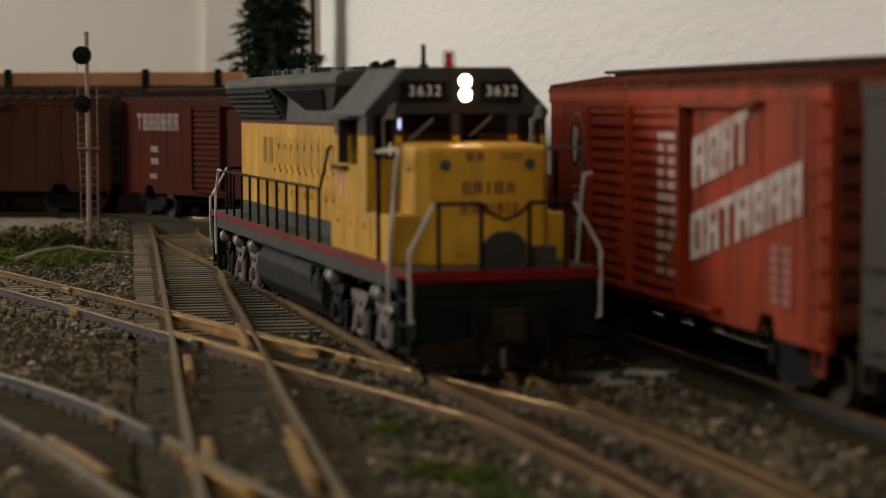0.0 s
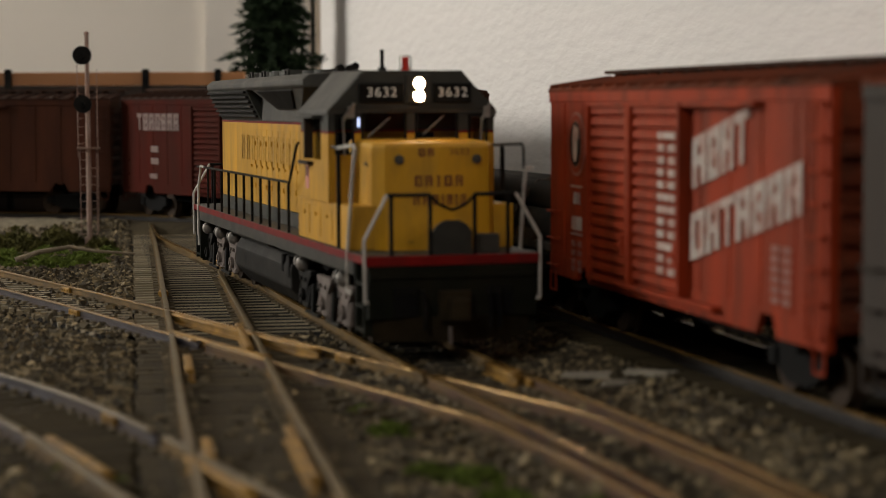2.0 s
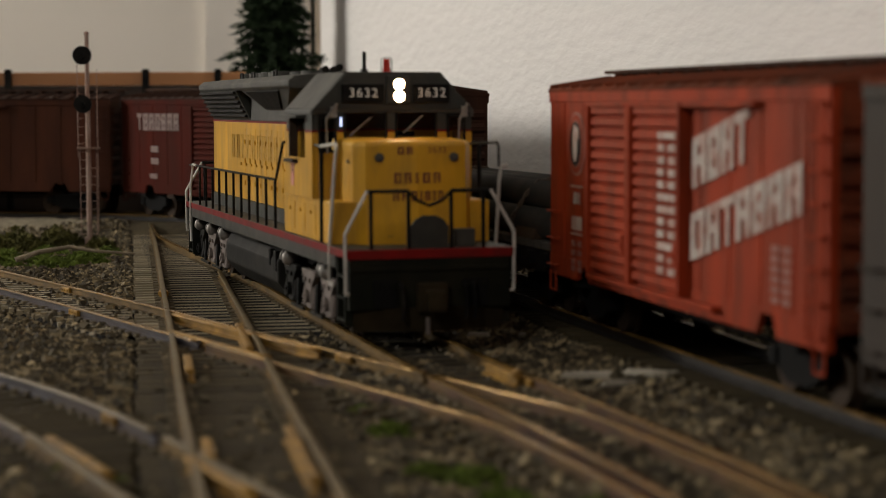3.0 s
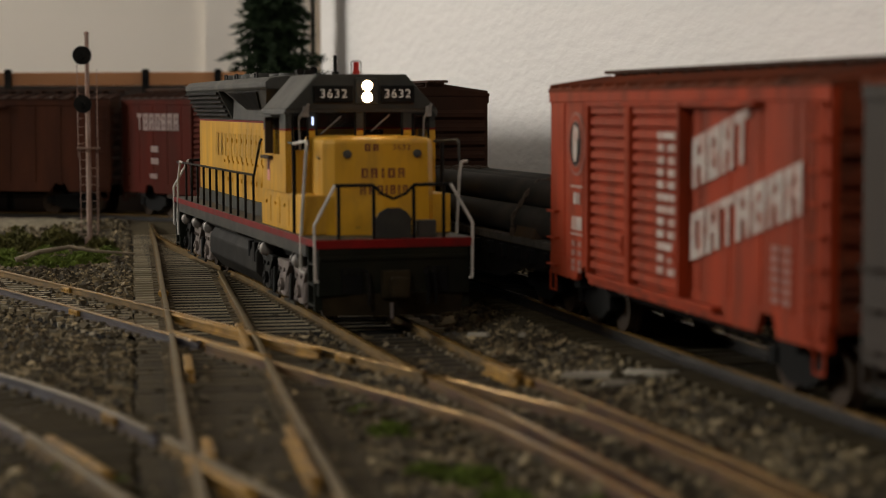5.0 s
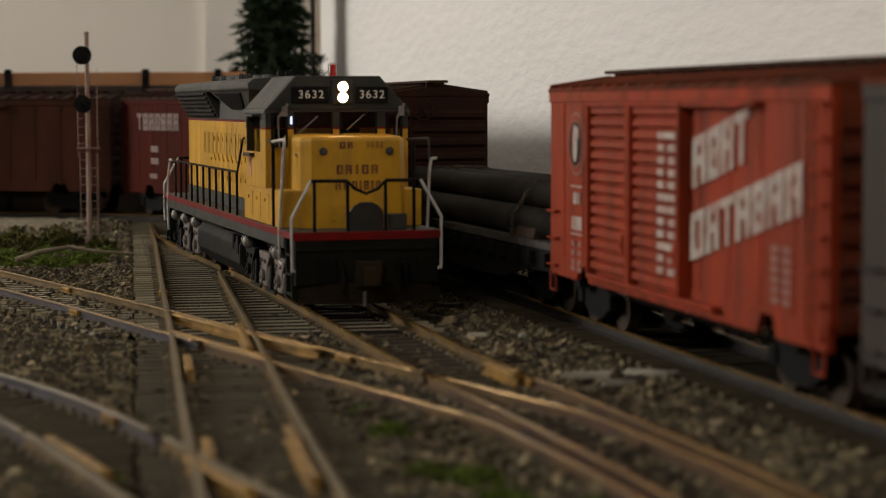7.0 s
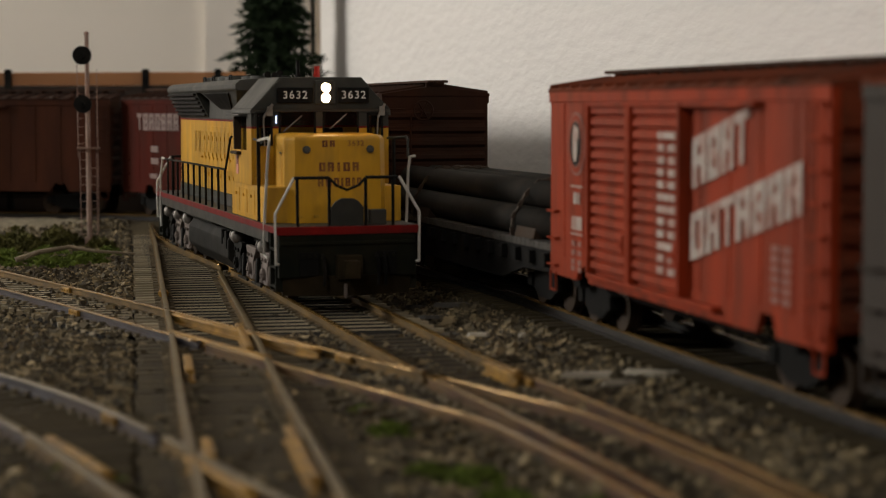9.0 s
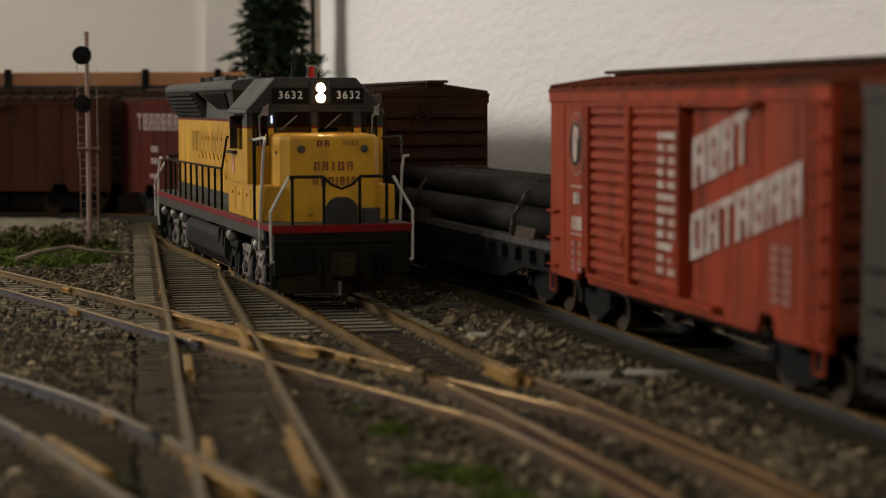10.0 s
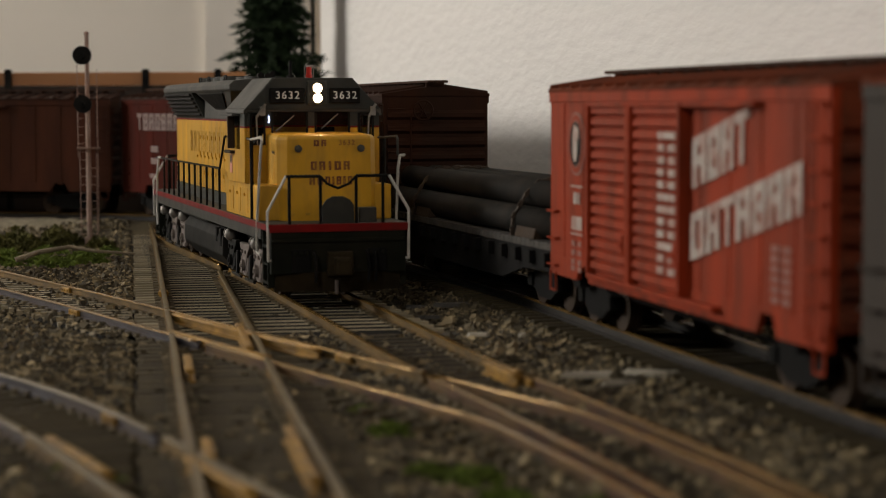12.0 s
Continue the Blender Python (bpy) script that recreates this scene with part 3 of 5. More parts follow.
    mid = ramp.color_ramp.elements.new(0.6)
    mid.color = (0.85, 0.82, 0.8, 1)
    nt.links.new(geo.outputs["Random Per Island"], ramp.inputs[0])
    mult = nt.nodes.new("ShaderNodeMix")
    mult.data_type, mult.blend_type = "RGBA", "MULTIPLY"
    mult.inputs[0].default_value = 1
    b = nt.nodes["Principled BSDF"]
    nt.links.new(b.inputs["Base Color"].links[0].from_socket, mult.inputs[6])
    nt.links.new(ramp.outputs[0], mult.inputs[7])
    nt.links.new(mult.outputs[2], b.inputs["Base Color"])
    me.materials.append(m)
    tagged(new("ballast", me), "grey-brown crushed stone ballast between the tracks", "gravel", kind="stuff")


stones()

# ---- freight cars ----


def at_arc(line, s):
    d = np.concatenate([[0], np.cumsum(np.linalg.norm(np.diff(line, axis=0), axis=1))])
    return np.array((np.interp(s, d, line[:, 0]), np.interp(s, d, line[:, 1])))


def arc_of_y(line, y):
    d = np.concatenate([[0], np.cumsum(np.linalg.norm(np.diff(line, axis=0), axis=1))])
    i = np.argsort(line[:, 1])
    return float(np.interp(y, line[i, 1], d[i]))


def pose_on(line, s, length, z=2.7):
    """A car's pose with its two trucks on the line; local y points along the track, away from the viewer."""
    p, q = at_arc(line, s + length * 0.35), at_arc(line, s - length * 0.35)
    c, d = (p + q) / 2, q - p
    return mm(c[0], c[1], z, 0, 0, math.degrees(math.atan2(d[1], d[0])) - 90)


def freight_truck(owner, y):
    bm = bmesh.new()
    for sx in (-1, 1):
        x = sx * 11.2
        prism_pts = [(-11, 7.2), (-4.5, 8.6), (4.5, 8.6), (11, 7.2), (11, 4.6), (8, 4.2), (4, 2.2), (-4, 2.2), (-8, 4.2), (-11, 4.6)]
        a = [bm.verts.new((x - 0.9, y + u, w)) for u, w in prism_pts]
        b = [bm.verts.new((x + 0.9, y + u, w)) for u, w in prism_pts]
        bm.faces.new(a)
        bm.faces.new(b[::-1])
        for i in range(len(a)):
            j = (i + 1) % len(a)
            bm.faces.new((a[i], b[i], b[j], a[j]))
        for k in (-1.3, 0, 1.3):
            rod(bm, (x, y + k, 2.6), (x, y + k, 5.6), 0.6, 6)
        for k in (-9.2, 9.2):
            box(bm, x - 1.5, x + 1.5, y + k - 1.5, y + k + 1.5, 4.4, 7.4, 0.3)
    box(bm, -11, 11, y - 2.2, y + 2.2, 4, 7, 0.3)
    bmesh.ops.recalc_face_normals(bm, faces=bm.faces)
    t = part("truck_frame", bm, M_DARK, owner, "dark cast truck frame")
    for k in (-9.2, 9.2):
        bm = bmesh.new()
        for sx in (-1, 1):
            rod(bm, (sx * 7.7, y + k, 4.8), (sx * 9.6, y + k, 4.8), 4.8, 24)
            rod(bm, (sx * 7.2, y + k, 4.8), (sx * 7.7, y + k, 4.8), 5.4, 24)
        rod(bm, (-9, y + k, 4.8), (9, y + k, 4.8), 0.8, 8)
        part("wheelset", bm, M_RUST, t)


def coupler(owner, y, sy):
    bm = bmesh.new()
    box(bm, -1.1, 1.1, min(y, y + sy * 3.6), max(y, y + sy * 3.6), 8.6, 10.6, 0.2)
    box(bm, -2, 1.2, min(y + sy * 3.2, y + sy * 6), max(y + sy * 3.2, y + sy * 6), 8.2, 11.2, 0.5)
    part("coupler", bm, M_RUST, owner, "rusty knuckle coupler")


SLAB = {"ring": ("###", "#.#", "#.#", "#.#", "###"), "notch": ("###", "#.#", "###", "#.#", "#.#"), "twin": ("###", "#.#", "###", "#.#", "###"), "cap": ("###", ".#.", ".#.", ".#.", ".#.")}
COLS = (0.0, 0.37, 0.63, 1.0)


def letters(owner, x, items, mat, z_of, h, name="lettering"):
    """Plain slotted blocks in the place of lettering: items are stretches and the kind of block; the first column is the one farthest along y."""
    for y0, y1, kind in items:
        bm = bmesh.new()
        for r, row in enumerate(SLAB[kind]):
            for c, mark in enumerate(row):
                if mark == ".":
                    continue
                ya, yb = y1 + (y0 - y1) * COLS[c], y1 + (y0 - y1) * COLS[c + 1]
                lo_h, hi_h = h * (4 - r) / 5, h * (5 - r) / 5
                vs = [bm.verts.new((x - 0.12, yy, z_of(yy) + zz)) for yy, zz in ((ya, lo_h), (yb, lo_h), (yb, hi_h), (ya, hi_h))]
                vs2 = [bm.verts.new((x, v.co.y, v.co.z)) for v in vs]
                bm.faces.new(vs)
                for k in range(4):
                    bm.faces.new((vs[k], vs2[k], vs2[(k + 1) % 4], vs[(k + 1) % 4]))
        bmesh.ops.recalc_face_normals(bm, faces=bm.faces)
        part(name, bm, mat, owner)


def rib_letters(owner, x, y0, y1, kind, z0, z1, sill, mat):
    """The same block broken up by the ribs of a corrugated door."""
    bm = bmesh.new()
    z = sill + 2.4
    while z < z1:
        mid = z + 1.4
        if mid > z0:
            row = SLAB[kind][min(4, int(5 * (z1 - mid) / (z1 - z0)))]
            for c, mark in enumerate(row):
                if mark == "#":
                    ya, yb = y1 + (y0 - y1) * COLS[c], y1 + (y0 - y1) * COLS[c + 1]
                    box(bm, x - 0.12, x + 0.3, yb, ya, z + 0.7, z + 2.0)
        z += 2.2
    part("lettering", bm, mat, owner)


def bars(owner, x, rows, mat):
    for y0, y1, z0, z1 in rows:
        part("lettering", made(box, x, x + 0.12, y0, y1, z0, z1), mat, owner)


def boxcar(m, label, paint, roofpaint, length=142.0, doors=((-11, 11),), ribs=True, eave=49.0, sill=10.4, half=16.0, detail=True, ends="dreadnaught", seam_step=11.6, group="freight cars on the siding"):
    """A steel boxcar: body, roof panels, roof walk, corrugated doors, ribbed ends, ladders, sills, trucks."""
    car = thing("boxcar", m, label, "boxcar", group)
    L = length / 2
    bm = bmesh.new()
    box(bm, -half, half, -L, L, sill + 3.0, eave, 0.25)
    body = part("body", bm, paint, car)
    # side sill tabs and riveted seams
    for sx in (-1, 1):
        x0, x1 = sorted((sx * (half - 0.9), sx * (half + 0.15)))
        lo_z, hi_z = sill - 0.6, sill + 3.5
        outline = [(-L + 0.4, lo_z), (-L + 19.2, lo_z), (-L + 20.8, sill + 2.8), (-L + 25.6, sill + 2.8), (-L + 27.4, lo_z), (L - 27.4, lo_z), (L - 25.6, sill + 2.8), (L - 20.8, sill + 2.8), (L - 19.2, lo_z), (L - 0.4, lo_z), (L - 0.4, hi_z), (-L + 0.4, hi_z)]
        bm = bmesh.new()
        va = [bm.verts.new((x0, u, w)) for u, w in outline]
        vb = [bm.verts.new((x1, u, w)) for u, w in outline]
        bm.faces.new(va)
        bm.faces.new(vb[::-1])
        for i in range(len(va)):
            bm.faces.new((va[i], vb[i], vb[(i + 1) % len(va)], va[(i + 1) % len(va)]))
        bmesh.ops.recalc_face_normals(bm, faces=bm.faces)
        part("side_sill", bm, paint, car)
        a, b = sorted((sx * (half - 0.2), sx * (half + 0.35)))
        part("eave_strip", made(box, a, b, -L, L, eave - 2.4, eave - 0.1, 0.12), paint, car)
    bm = bmesh.new()
    y = -L + seam_step
    while y < L - 3:
        if not any(a - 1 < y < b + 1 for a, b in doors):
            for sx in (-1, 1):
                a, b = sorted((sx * (half - 0.1), sx * (half + 0.14)))
                box(bm, a, b, y - 0.7, y + 0.7, sill + 2.2, eave - 2.4)
                if detail:
                    for z in np.arange(sill + 3, eave - 3, 1.3):
                        for k in (-0.4, 0.4):
                            ball(bm, (sx * (half + 0.14), y + k, z), 0.13, 1)
        y += seam_step
    part("panel_seams", bm, paint, car, "riveted seams", kind="stuff")
    # roof: shallow gable with raised seams
    bm = bmesh.new()
    prism(bm, [(-half - 0.5, eave - 0.3), (half + 0.5, eave - 0.3), (half + 0.5, eave + 0.5), (0, eave + 2.9), (-half - 0.5, eave + 0.5)], -L - 0.3, L + 0.3, 0.1)
    roof = part("roof", bm, roofpaint, car)
    bm = bmesh.new()
    for y in np.arange(-L + 3, L, 7.2):
        for sx in (-1, 1):
            p, q = Vector((sx * (half + 0.6), y, eave + 0.6)), Vector((sx * 3, y, eave + 2.6))
            tube(bm, [p, q], 0.75, 7)
    part("roof_seams", bm, roofpaint, roof)
    bm = bmesh.new()
    for k in (-1, 0, 1):
        box(bm, k * 2.1 - 0.95, k * 2.1 + 0.95, -L - 2.5, L + 2.5, eave + 3.7, eave + 4.4, 0.1)
    for y in np.arange(-L + 1, L, 7.2):
        box(bm, -2.8, 2.8, y - 0.5, y + 0.5, eave + 2.2, eave + 3.75)
    part("roof_walk", bm, M_WALKWOOD, roof, "dark wooden running board")
    # doors with corrugated panels
    for a, b in doors:
        for sx in (-1, 1):
            z, prof = sill + 2.4, [(half - 0.2, sill + 2.4)]
            while z < eave - 4.9:
                prof += [(half + 0.45, z), (half + 0.45, z + 0.3), (half + 1.25, z + 0.75), (half + 1.1, z + 2.0)]
                z += 2.2
            prof += [(half + 0.45, z), (half + 0.45, eave - 3), (half - 0.2, eave - 3)]
            bm = bmesh.new()
            prism(bm, [(sx * px, pz) for px, pz in prof], a + 0.5, b - 0.5)
            for yy in (a, b):
                p0, p1 = sorted((sx * (half - 0.2), sx * (half + (2.2 if yy == min(q[0] for q in doors) else 1.9))))
                box(bm, p0, p1, yy - 0.6, yy + 0.6, sill + 2.0, eave - 2.6, 0.12)
            d = part("door", bm, paint, car, "corrugated sliding door")
            if detail:
                bm = bmesh.new()
                xs = sx * (half + 2.0)
                rod(bm, (xs, a + 2, sill + 9), (xs, a + 5, sill + 9), 0.4, 6)
                box(bm, min(xs, xs - sx * 1), max(xs, xs - sx * 1), a + 1.5, a + 3.2, sill + 7, sill + 11, 0.15)
                part("door_latch", bm, paint, d)
    lo, hi = min(a for a, b in doors), max(b for a, b in doors)
    for sx in (-1, 1):
        x0, x1 = sorted((sx * (half - 0.1), sx * (half + 1.8)))
        part("door_track", made(box, x0, x1, lo - (hi - lo) * 0.62, hi + 0.5, eave - 3.4, eave - 2.5, 0.15), paint, car)
        part("door_track", made(box, x0, x1, lo - (hi - lo) * 0.3, hi + 0.5, sill + 1.0, sill + 1.9, 0.15), paint, car)
    # ends: horizontal bulging ribs
    for s in (-1, 1):
        z, prof = sill + 2, [(L - 0.3, sill + 2)]
        while z < eave - 4.5:
            prof += [(L + 0.15, z), (L + 0.15, z + 0.6), (L + 1.1, z + 1.5), (L + 1.1, z + 2.6), (L + 0.15, z + 3.6)]
            z += 4.1
        prof += [(L + 0.15, eave - 0.6), (L - 0.3, eave - 0.6)]
        bm = bmesh.new()
        prism(bm, [(u, v) for u, v in prof], -half + 1.2, half - 1.2)
        bmesh.ops.transform(bm, matrix=Matrix.Rotation(math.pi / 2 * s, 4, "Z"), verts=bm.verts)
        # ends reuse the darker roof paint: shade between the cars, put into colour
        part("end_ribs", bm, roofpaint, car, "ribbed steel end")
    # ladders and grab irons at the corners
    for sx in (-1, 1):
        for s in (-1, 1):
            bm = bmesh.new()
            n_r = 8 if s == sx else 3
            xs = sx * (half + 1.1)
            for z in np.linspace(sill + 1.5, eave - 3 if s == sx else sill + 13, n_r):
                tube(bm, [(sx * half, s * (L - 1.2), z), (xs, s * (L - 1.2), z), (xs, s * (L - 6.6), z), (sx * half, s * (L - 6.6), z)], 0.22, 5)
            for k in (1.2, 6.6) if s == sx else ():
                box(bm, min(xs, xs - sx * 0.35), max(xs, xs - sx * 0.35), s * (L - k) - 0.3, s * (L - k) + 0.3, sill + 0.5, eave - 2.5)
            tube(bm, [(xs - sx * 0.8, s * (L - 1.2), sill), (xs - sx * 0.8, s * (L - 1.2), sill - 4), (xs - sx * 0.8, s * (L - 5), sill - 4), (xs - sx * 0.8, s * (L - 5), sill)], 0.28, 5)
            part("ladder", bm, paint, car)
    # brake wheel and end details
    bm = bmesh.new()
    ring = [(-4.5 + 2.9 * math.cos(k * math.pi / 9), -L - 2.6, eave - 4.5 + 2.9 * math.sin(k * math.pi / 9)) for k in range(19)]
    tube(bm, ring, 0.32, 5)
    for k in range(0, 18, 3):
        tube(bm, [ring[k], (-4.5, -L - 2.6, eave - 4.5)], 0.22, 4)
    rod(bm, (-4.5, -L - 2.6, eave - 4.5), (-4.5, -L, eave - 4.5), 0.5, 8)
    tube(bm, [(-8, -L - 1.5, eave - 6), (-8, -L - 1.5, sill)], 0.3, 5)
    for z in np.linspace(sill + 3, eave - 4, 6):
        tube(bm, [(-14.5, -L, z), (-14.5, -L - 1.3, z), (-10, -L - 1.3, z), (-10, -L, z)], 0.22, 5)
    part("brake_wheel", bm, roofpaint, car)
    # underframe
    bm = bmesh.new()
    box(bm, -3.2, 3.2, -L + 1, L - 1, 7.6, sill + 2)
    box(bm, -half + 1, half - 1, -L + 14, -L + 18, 8, sill + 1.8)
    box(bm, -half + 1, half - 1, L - 18, L - 14, 8, sill + 1.8)
    rod(bm, (-6, -6, 8.2), (-6, 6, 8.2), 2.4, 12)
    tube(bm, [(-9, -L + 22, 7.0), (-9, L - 22, 7.0)], 0.35, 5)
    part("underframe", bm, M_DARK, car)
    freight_truck(car, -L + 20)
    freight_truck(car, L - 20)
    coupler(car, -L, -1)
    coupler(car, L, 1)
    return car


S_RED = arc_of_y(D, 350.5)


def cars():
    # the vermilion double-door car, its lettering given as plain bars
    red = boxcar(pose_on(D, S_RED, 142), "faded vermilion steel boxcar with white slanted lettering and twin corrugated doors", M_CAR, M_CARROOF, doors=((-12.8, 14.5), (16, 40)), seam_step=13.2)
    x = -16.3
    letters(red, x, [(-22.0, -15.6, "notch"), (-28.2, -22.8, "twin"), (-34.2, -28.9, "notch"), (-40.6, -34.6, "cap")], M_LETTER, lambda y: 31.5 - 0.222 * (y + 15.8), 8.7)
    letters(red, x, [(-21.4, -14.9, "ring"), (-28.2, -22.3, "notch"), (-34.7, -28.8, "cap"), (-41.5, -35.3, "notch"), (-47.5, -42.3, "twin"), (-54.3, -48.3, "notch"), (-61.3, -55.2, "notch")], M_LETTER, lambda y: 19.0 - 0.228 * (y + 15.0), 8.1)
    rib_letters(red, -17.3, -9.4, -0.6, "ring", 29.3, 40.8, 10.4, M_LETTER)
    rib_letters(red, -17.3, -9.4, -0.6, "notch", 15.2, 27.8, 10.4, M_LETTER)
    # round emblem as plain discs
    for r, mat, dx, sq in ((6.6, M_LETTER_DIM, 0.0, 0.98), (6.0, M_CAR, 0.06, 1.0), (4.9, M_LETTER_DIM, 0.12, 0.9), (4.6, M_BLACK, 0.18, 0.9)):
        bm = bmesh.new()
        bmesh.ops.create_cone(bm, cap_ends=True, segments=32, radius1=r, radius2=r, depth=0.16, matrix=Matrix.Translation((-16.25 - dx, 51.6, 38.0)) @ Matrix.Rotation(math.pi / 2, 4, "Y") @ Matrix.Diagonal((1, sq * 0.9, 1, 1)))
        part("emblem", bm, mat, red, "round emblem in plain discs")
    bm = bmesh.new()
    ball(bm, (-16.5, 51.9, 38.1), 3.0, 2, (0.08, 0.55, 1.35))
    ball(bm, (-16.5, 50.7, 40.1), 1.6, 2, (0.1, 0.9, 0.9))
    part("emblem", bm, M_LETTER, red)
    bars(red, x, [(47.5, 55.5, 29.0, 29.4), (49.4, 50.9, 25.6, 28.0), (51.7, 53.6, 25.6, 28.0), (48.0, 50.2, 20.2, 23.0), (50.6, 52.4, 20.2, 23.0), (52.8, 54.8, 20.2, 23.0), (47.5, 55.5, 19.2, 19.5)], M_LETTER)
    bars(red, x, [(a, a + 2.4, z, z + 1.1) for z in (16.8, 14.9, 13.0, 11.6) for a in (48.2, 52.6)], M_LETTER_DIM)
    bars(red, x, [(a, a + 3.2, z, z + 1.0) for z in (23.2, 21.6, 20.0, 18.4, 16.8, 15.2) for a in (-57.2, -52.8)], M_LETTER_DIM)
    # the grey car nearest the viewer
    boxcar(pose_on(D, S_RED + 142 + 10, 142), "dusty faded grey boxcar standing on the siding", M_GREYCAR, M_CARROOF, detail=False)
    # dark brown car behind the flatcar
    s2 = arc_of_y(D, 571) - 71
    boxcar(pose_on(D, s2, 142), "dark brown boxcar with ribbed end and brake wheel", M_BROWN, M_BROWN, detail=False)
    # cars on the far curve
    s = s2 - 153
    for paint, lab in ((M_MAROON, "oxide red boxcar with faded white lettering on the far curve"), (M_RUSSET, "russet brown boxcar on the far curve"), (M_RUSSET, "russet brown boxcar on the far curve")):
        c = boxcar(pose_on(D, s, 142), lab, paint, M_BROWN, detail=False)
        if paint is M_MAROON:
            letters(c, -16.3, [(53 - 5.0 * k, 57 - 5.0 * k, kind) for k, kind in enumerate(("cap", "twin", "notch", "ring", "twin", "notch", "notch"))], M_LETTER2, lambda y: 36.0, 7.0)
            bars(c, -16.3, [(40, 46, 27, 29.5), (40, 46, 22, 24.5), (41, 47, 16, 18)], M_LETTER2)
        s -= 153


cars()


def flatcar():
    s = (arc_of_y(D, 571) + S_RED - 71) / 2
    L = 77.0
    car = thing("flatcar", pose_on(D, s, 2 * L), "dark flatcar with grey plank deck carrying large pipes", "flatcar", "freight cars on the siding")
    for i, y in enumerate(np.arange(-L, L - 0.1, 3.2)):
        part("plank", made(box, -16.4, 16.4, y + 0.1, y + 3.0, 14.2, 15.8 + random.uniform(-0.1, 0.1)), M_DECK, car)
    bm = bmesh.new()
    for sx in (-1, 1):
        a, b = sorted((sx * 14.8, sx * 16.0))
        prism_pts = [(-L, 14.2), (L, 14.2), (L, 9.5), (L - 22, 9.0), (L - 38, 5.6), (-L + 38, 5.6), (-L + 22, 9.0), (-L, 9.5)]
        va = [bm.verts.new((a, u, w)) for u, w in prism_pts]
        vb = [bm.verts.new((b, u, w)) for u, w in prism_pts]
        bm.faces.new(va)
        bm.faces.new(vb[::-1])
        for i in range(len(va)):
            j = (i + 1) % len(va)
            bm.faces.new((va[i], vb[i], vb[j], va[j]))
        for y in np.arange(-L + 4, L, 10.5):
            p, q = sorted((sx * 15.8, sx * 17.4))
            box(bm, p, q, y - 1.3, y + 1.3, 10.6, 13.6, 0.2)
    box(bm, -16, 16, -L, -L + 2, 8.5, 14.2)
    box(bm, -16, 16, L - 2, L, 8.5, 14.2)
    box(bm, -3, 3, -L, L, 7, 14.2)
    bmesh.ops.recalc_face_normals(bm, faces=bm.faces)
    part("frame", bm, M_DARK, car)
    freight_truck(car, -L + 18)
    freight_truck(car, L - 18)
    coupler(car, -L, -1)
    coupler(car, L, 1)
    base = car.matrix_world.copy()
    r = 3.4
    spots = [(-12.4, 0), (-5.5, 0), (1.4, 0), (-8.95, 1), (-2.05, 1), (4.85, 1), (8.3, 0)]
    for i, (x, k) in enumerate(spots):
        z = 15.9 + r + k * r * 1.74
        bm = bmesh.new()
        y0, y1 = -L + 4 + (2.5 if k else 0), L - 5
        n = 28
        rings = []
        for rr, y in ((r, y0), (r, y1), (r - 0.55, y1), (r - 0.55, y0)):
            rings.append([bm.verts.new((rr * math.cos(2 * math.pi * a / n), y, rr * math.sin(2 * math.pi * a / n))) for a in range(n)])
        for ra, rb in zip(rings, rings[1:] + rings[:1]):
            for a in range(n):
                bm.faces.new((ra[a], ra[(a + 1) % n], rb[(a + 1) % n], rb[a]))
        bmesh.ops.recalc_face_normals(bm, faces=bm.faces)
        p = part("pipe", bm, M_PIPE, smooth=False)
        for f in p.data.polygons:
            f.use_smooth = True
        p.matrix_world = base @ mm(x, 0, z)
        tagged(p, "long dark steel pipe stacked on the flatcar", "pipe", "pipe load")
    # chains over the load
    for y in (-48.0, 42.0):
        ch = thing("chain", base @ mm(0, y, 16.0), "rusty chain tied over the pipe load", "chain", "chains over the pipes")
        pts = [Vector((-16.4, 0, -0.2)), Vector((-16.3, 0, 4)), Vector((-13.2, 0, 9.2)), Vector((-9.4, 0, 12.7)), Vector((-3, 0, 12.8)), Vector((4.5, 0, 12.8)), Vector((9, 0, 9)), Vector((13, 0, 4)), Vector((16, 0, -0.2))]
        bm = bmesh.new()
        flip = 0
        for a, b in zip(pts, pts[1:]):
            n = max(1, int((b - a).length / 1.5))
            for i in range(n):
                c = a.lerp(b, (i + 0.5) / n)
                q = (b - a).to_track_quat("Y", "Z").to_matrix().to_4x4()
                box(bm, -0.55 if flip else -0.25, 0.55 if flip else 0.25, -0.95, 0.95, -0.25 if flip else -0.55, 0.25 if flip else 0.55, 0.12, Matrix.Translation(c) @ q)
                flip = 1 - flip
        part("chain_run", bm, M_CHAIN, ch, kind="stuff")
    # wedges against the pipes
    for y in (-56.0, 34.0):
        w = part("wedge", made(prism, [(0, 0), (4.2, 0), (4.2, 0.8), (2.2, 4.6), (1.2, 4.6)], -7, 7, 0.2), M_RUST)
        w.matrix_world = base @ mm(-16.3, y, 15.85)
        tagged(w, "brown wooden wedge holding the pipes on the flatcar", "wedge", "pipe wedges")


flatcar()

# ---- locomotive ----
LOCO_0 = (11.2, 337.7, 16.2)
LOCO_1 = (-25.6, 471.3, 15.95)


def loco_pose(s):
    """s: 1 at the start of the shot, 0 where it comes to rest."""
    a = [q + (p - q) * s for p, q in zip(LOCO_0, LOCO_1)]
    return mm(a[0], a[1], 0, 0, 0, a[2])


def text_bm(body, size, depth=0.06):
    cu = bpy.data.curves.new("digits", "FONT")
    cu.body, cu.size, cu.extrude = body, size, depth
    cu.align_x, cu.align_y = "CENTER", "CENTER"
    ob = new("digits", cu)
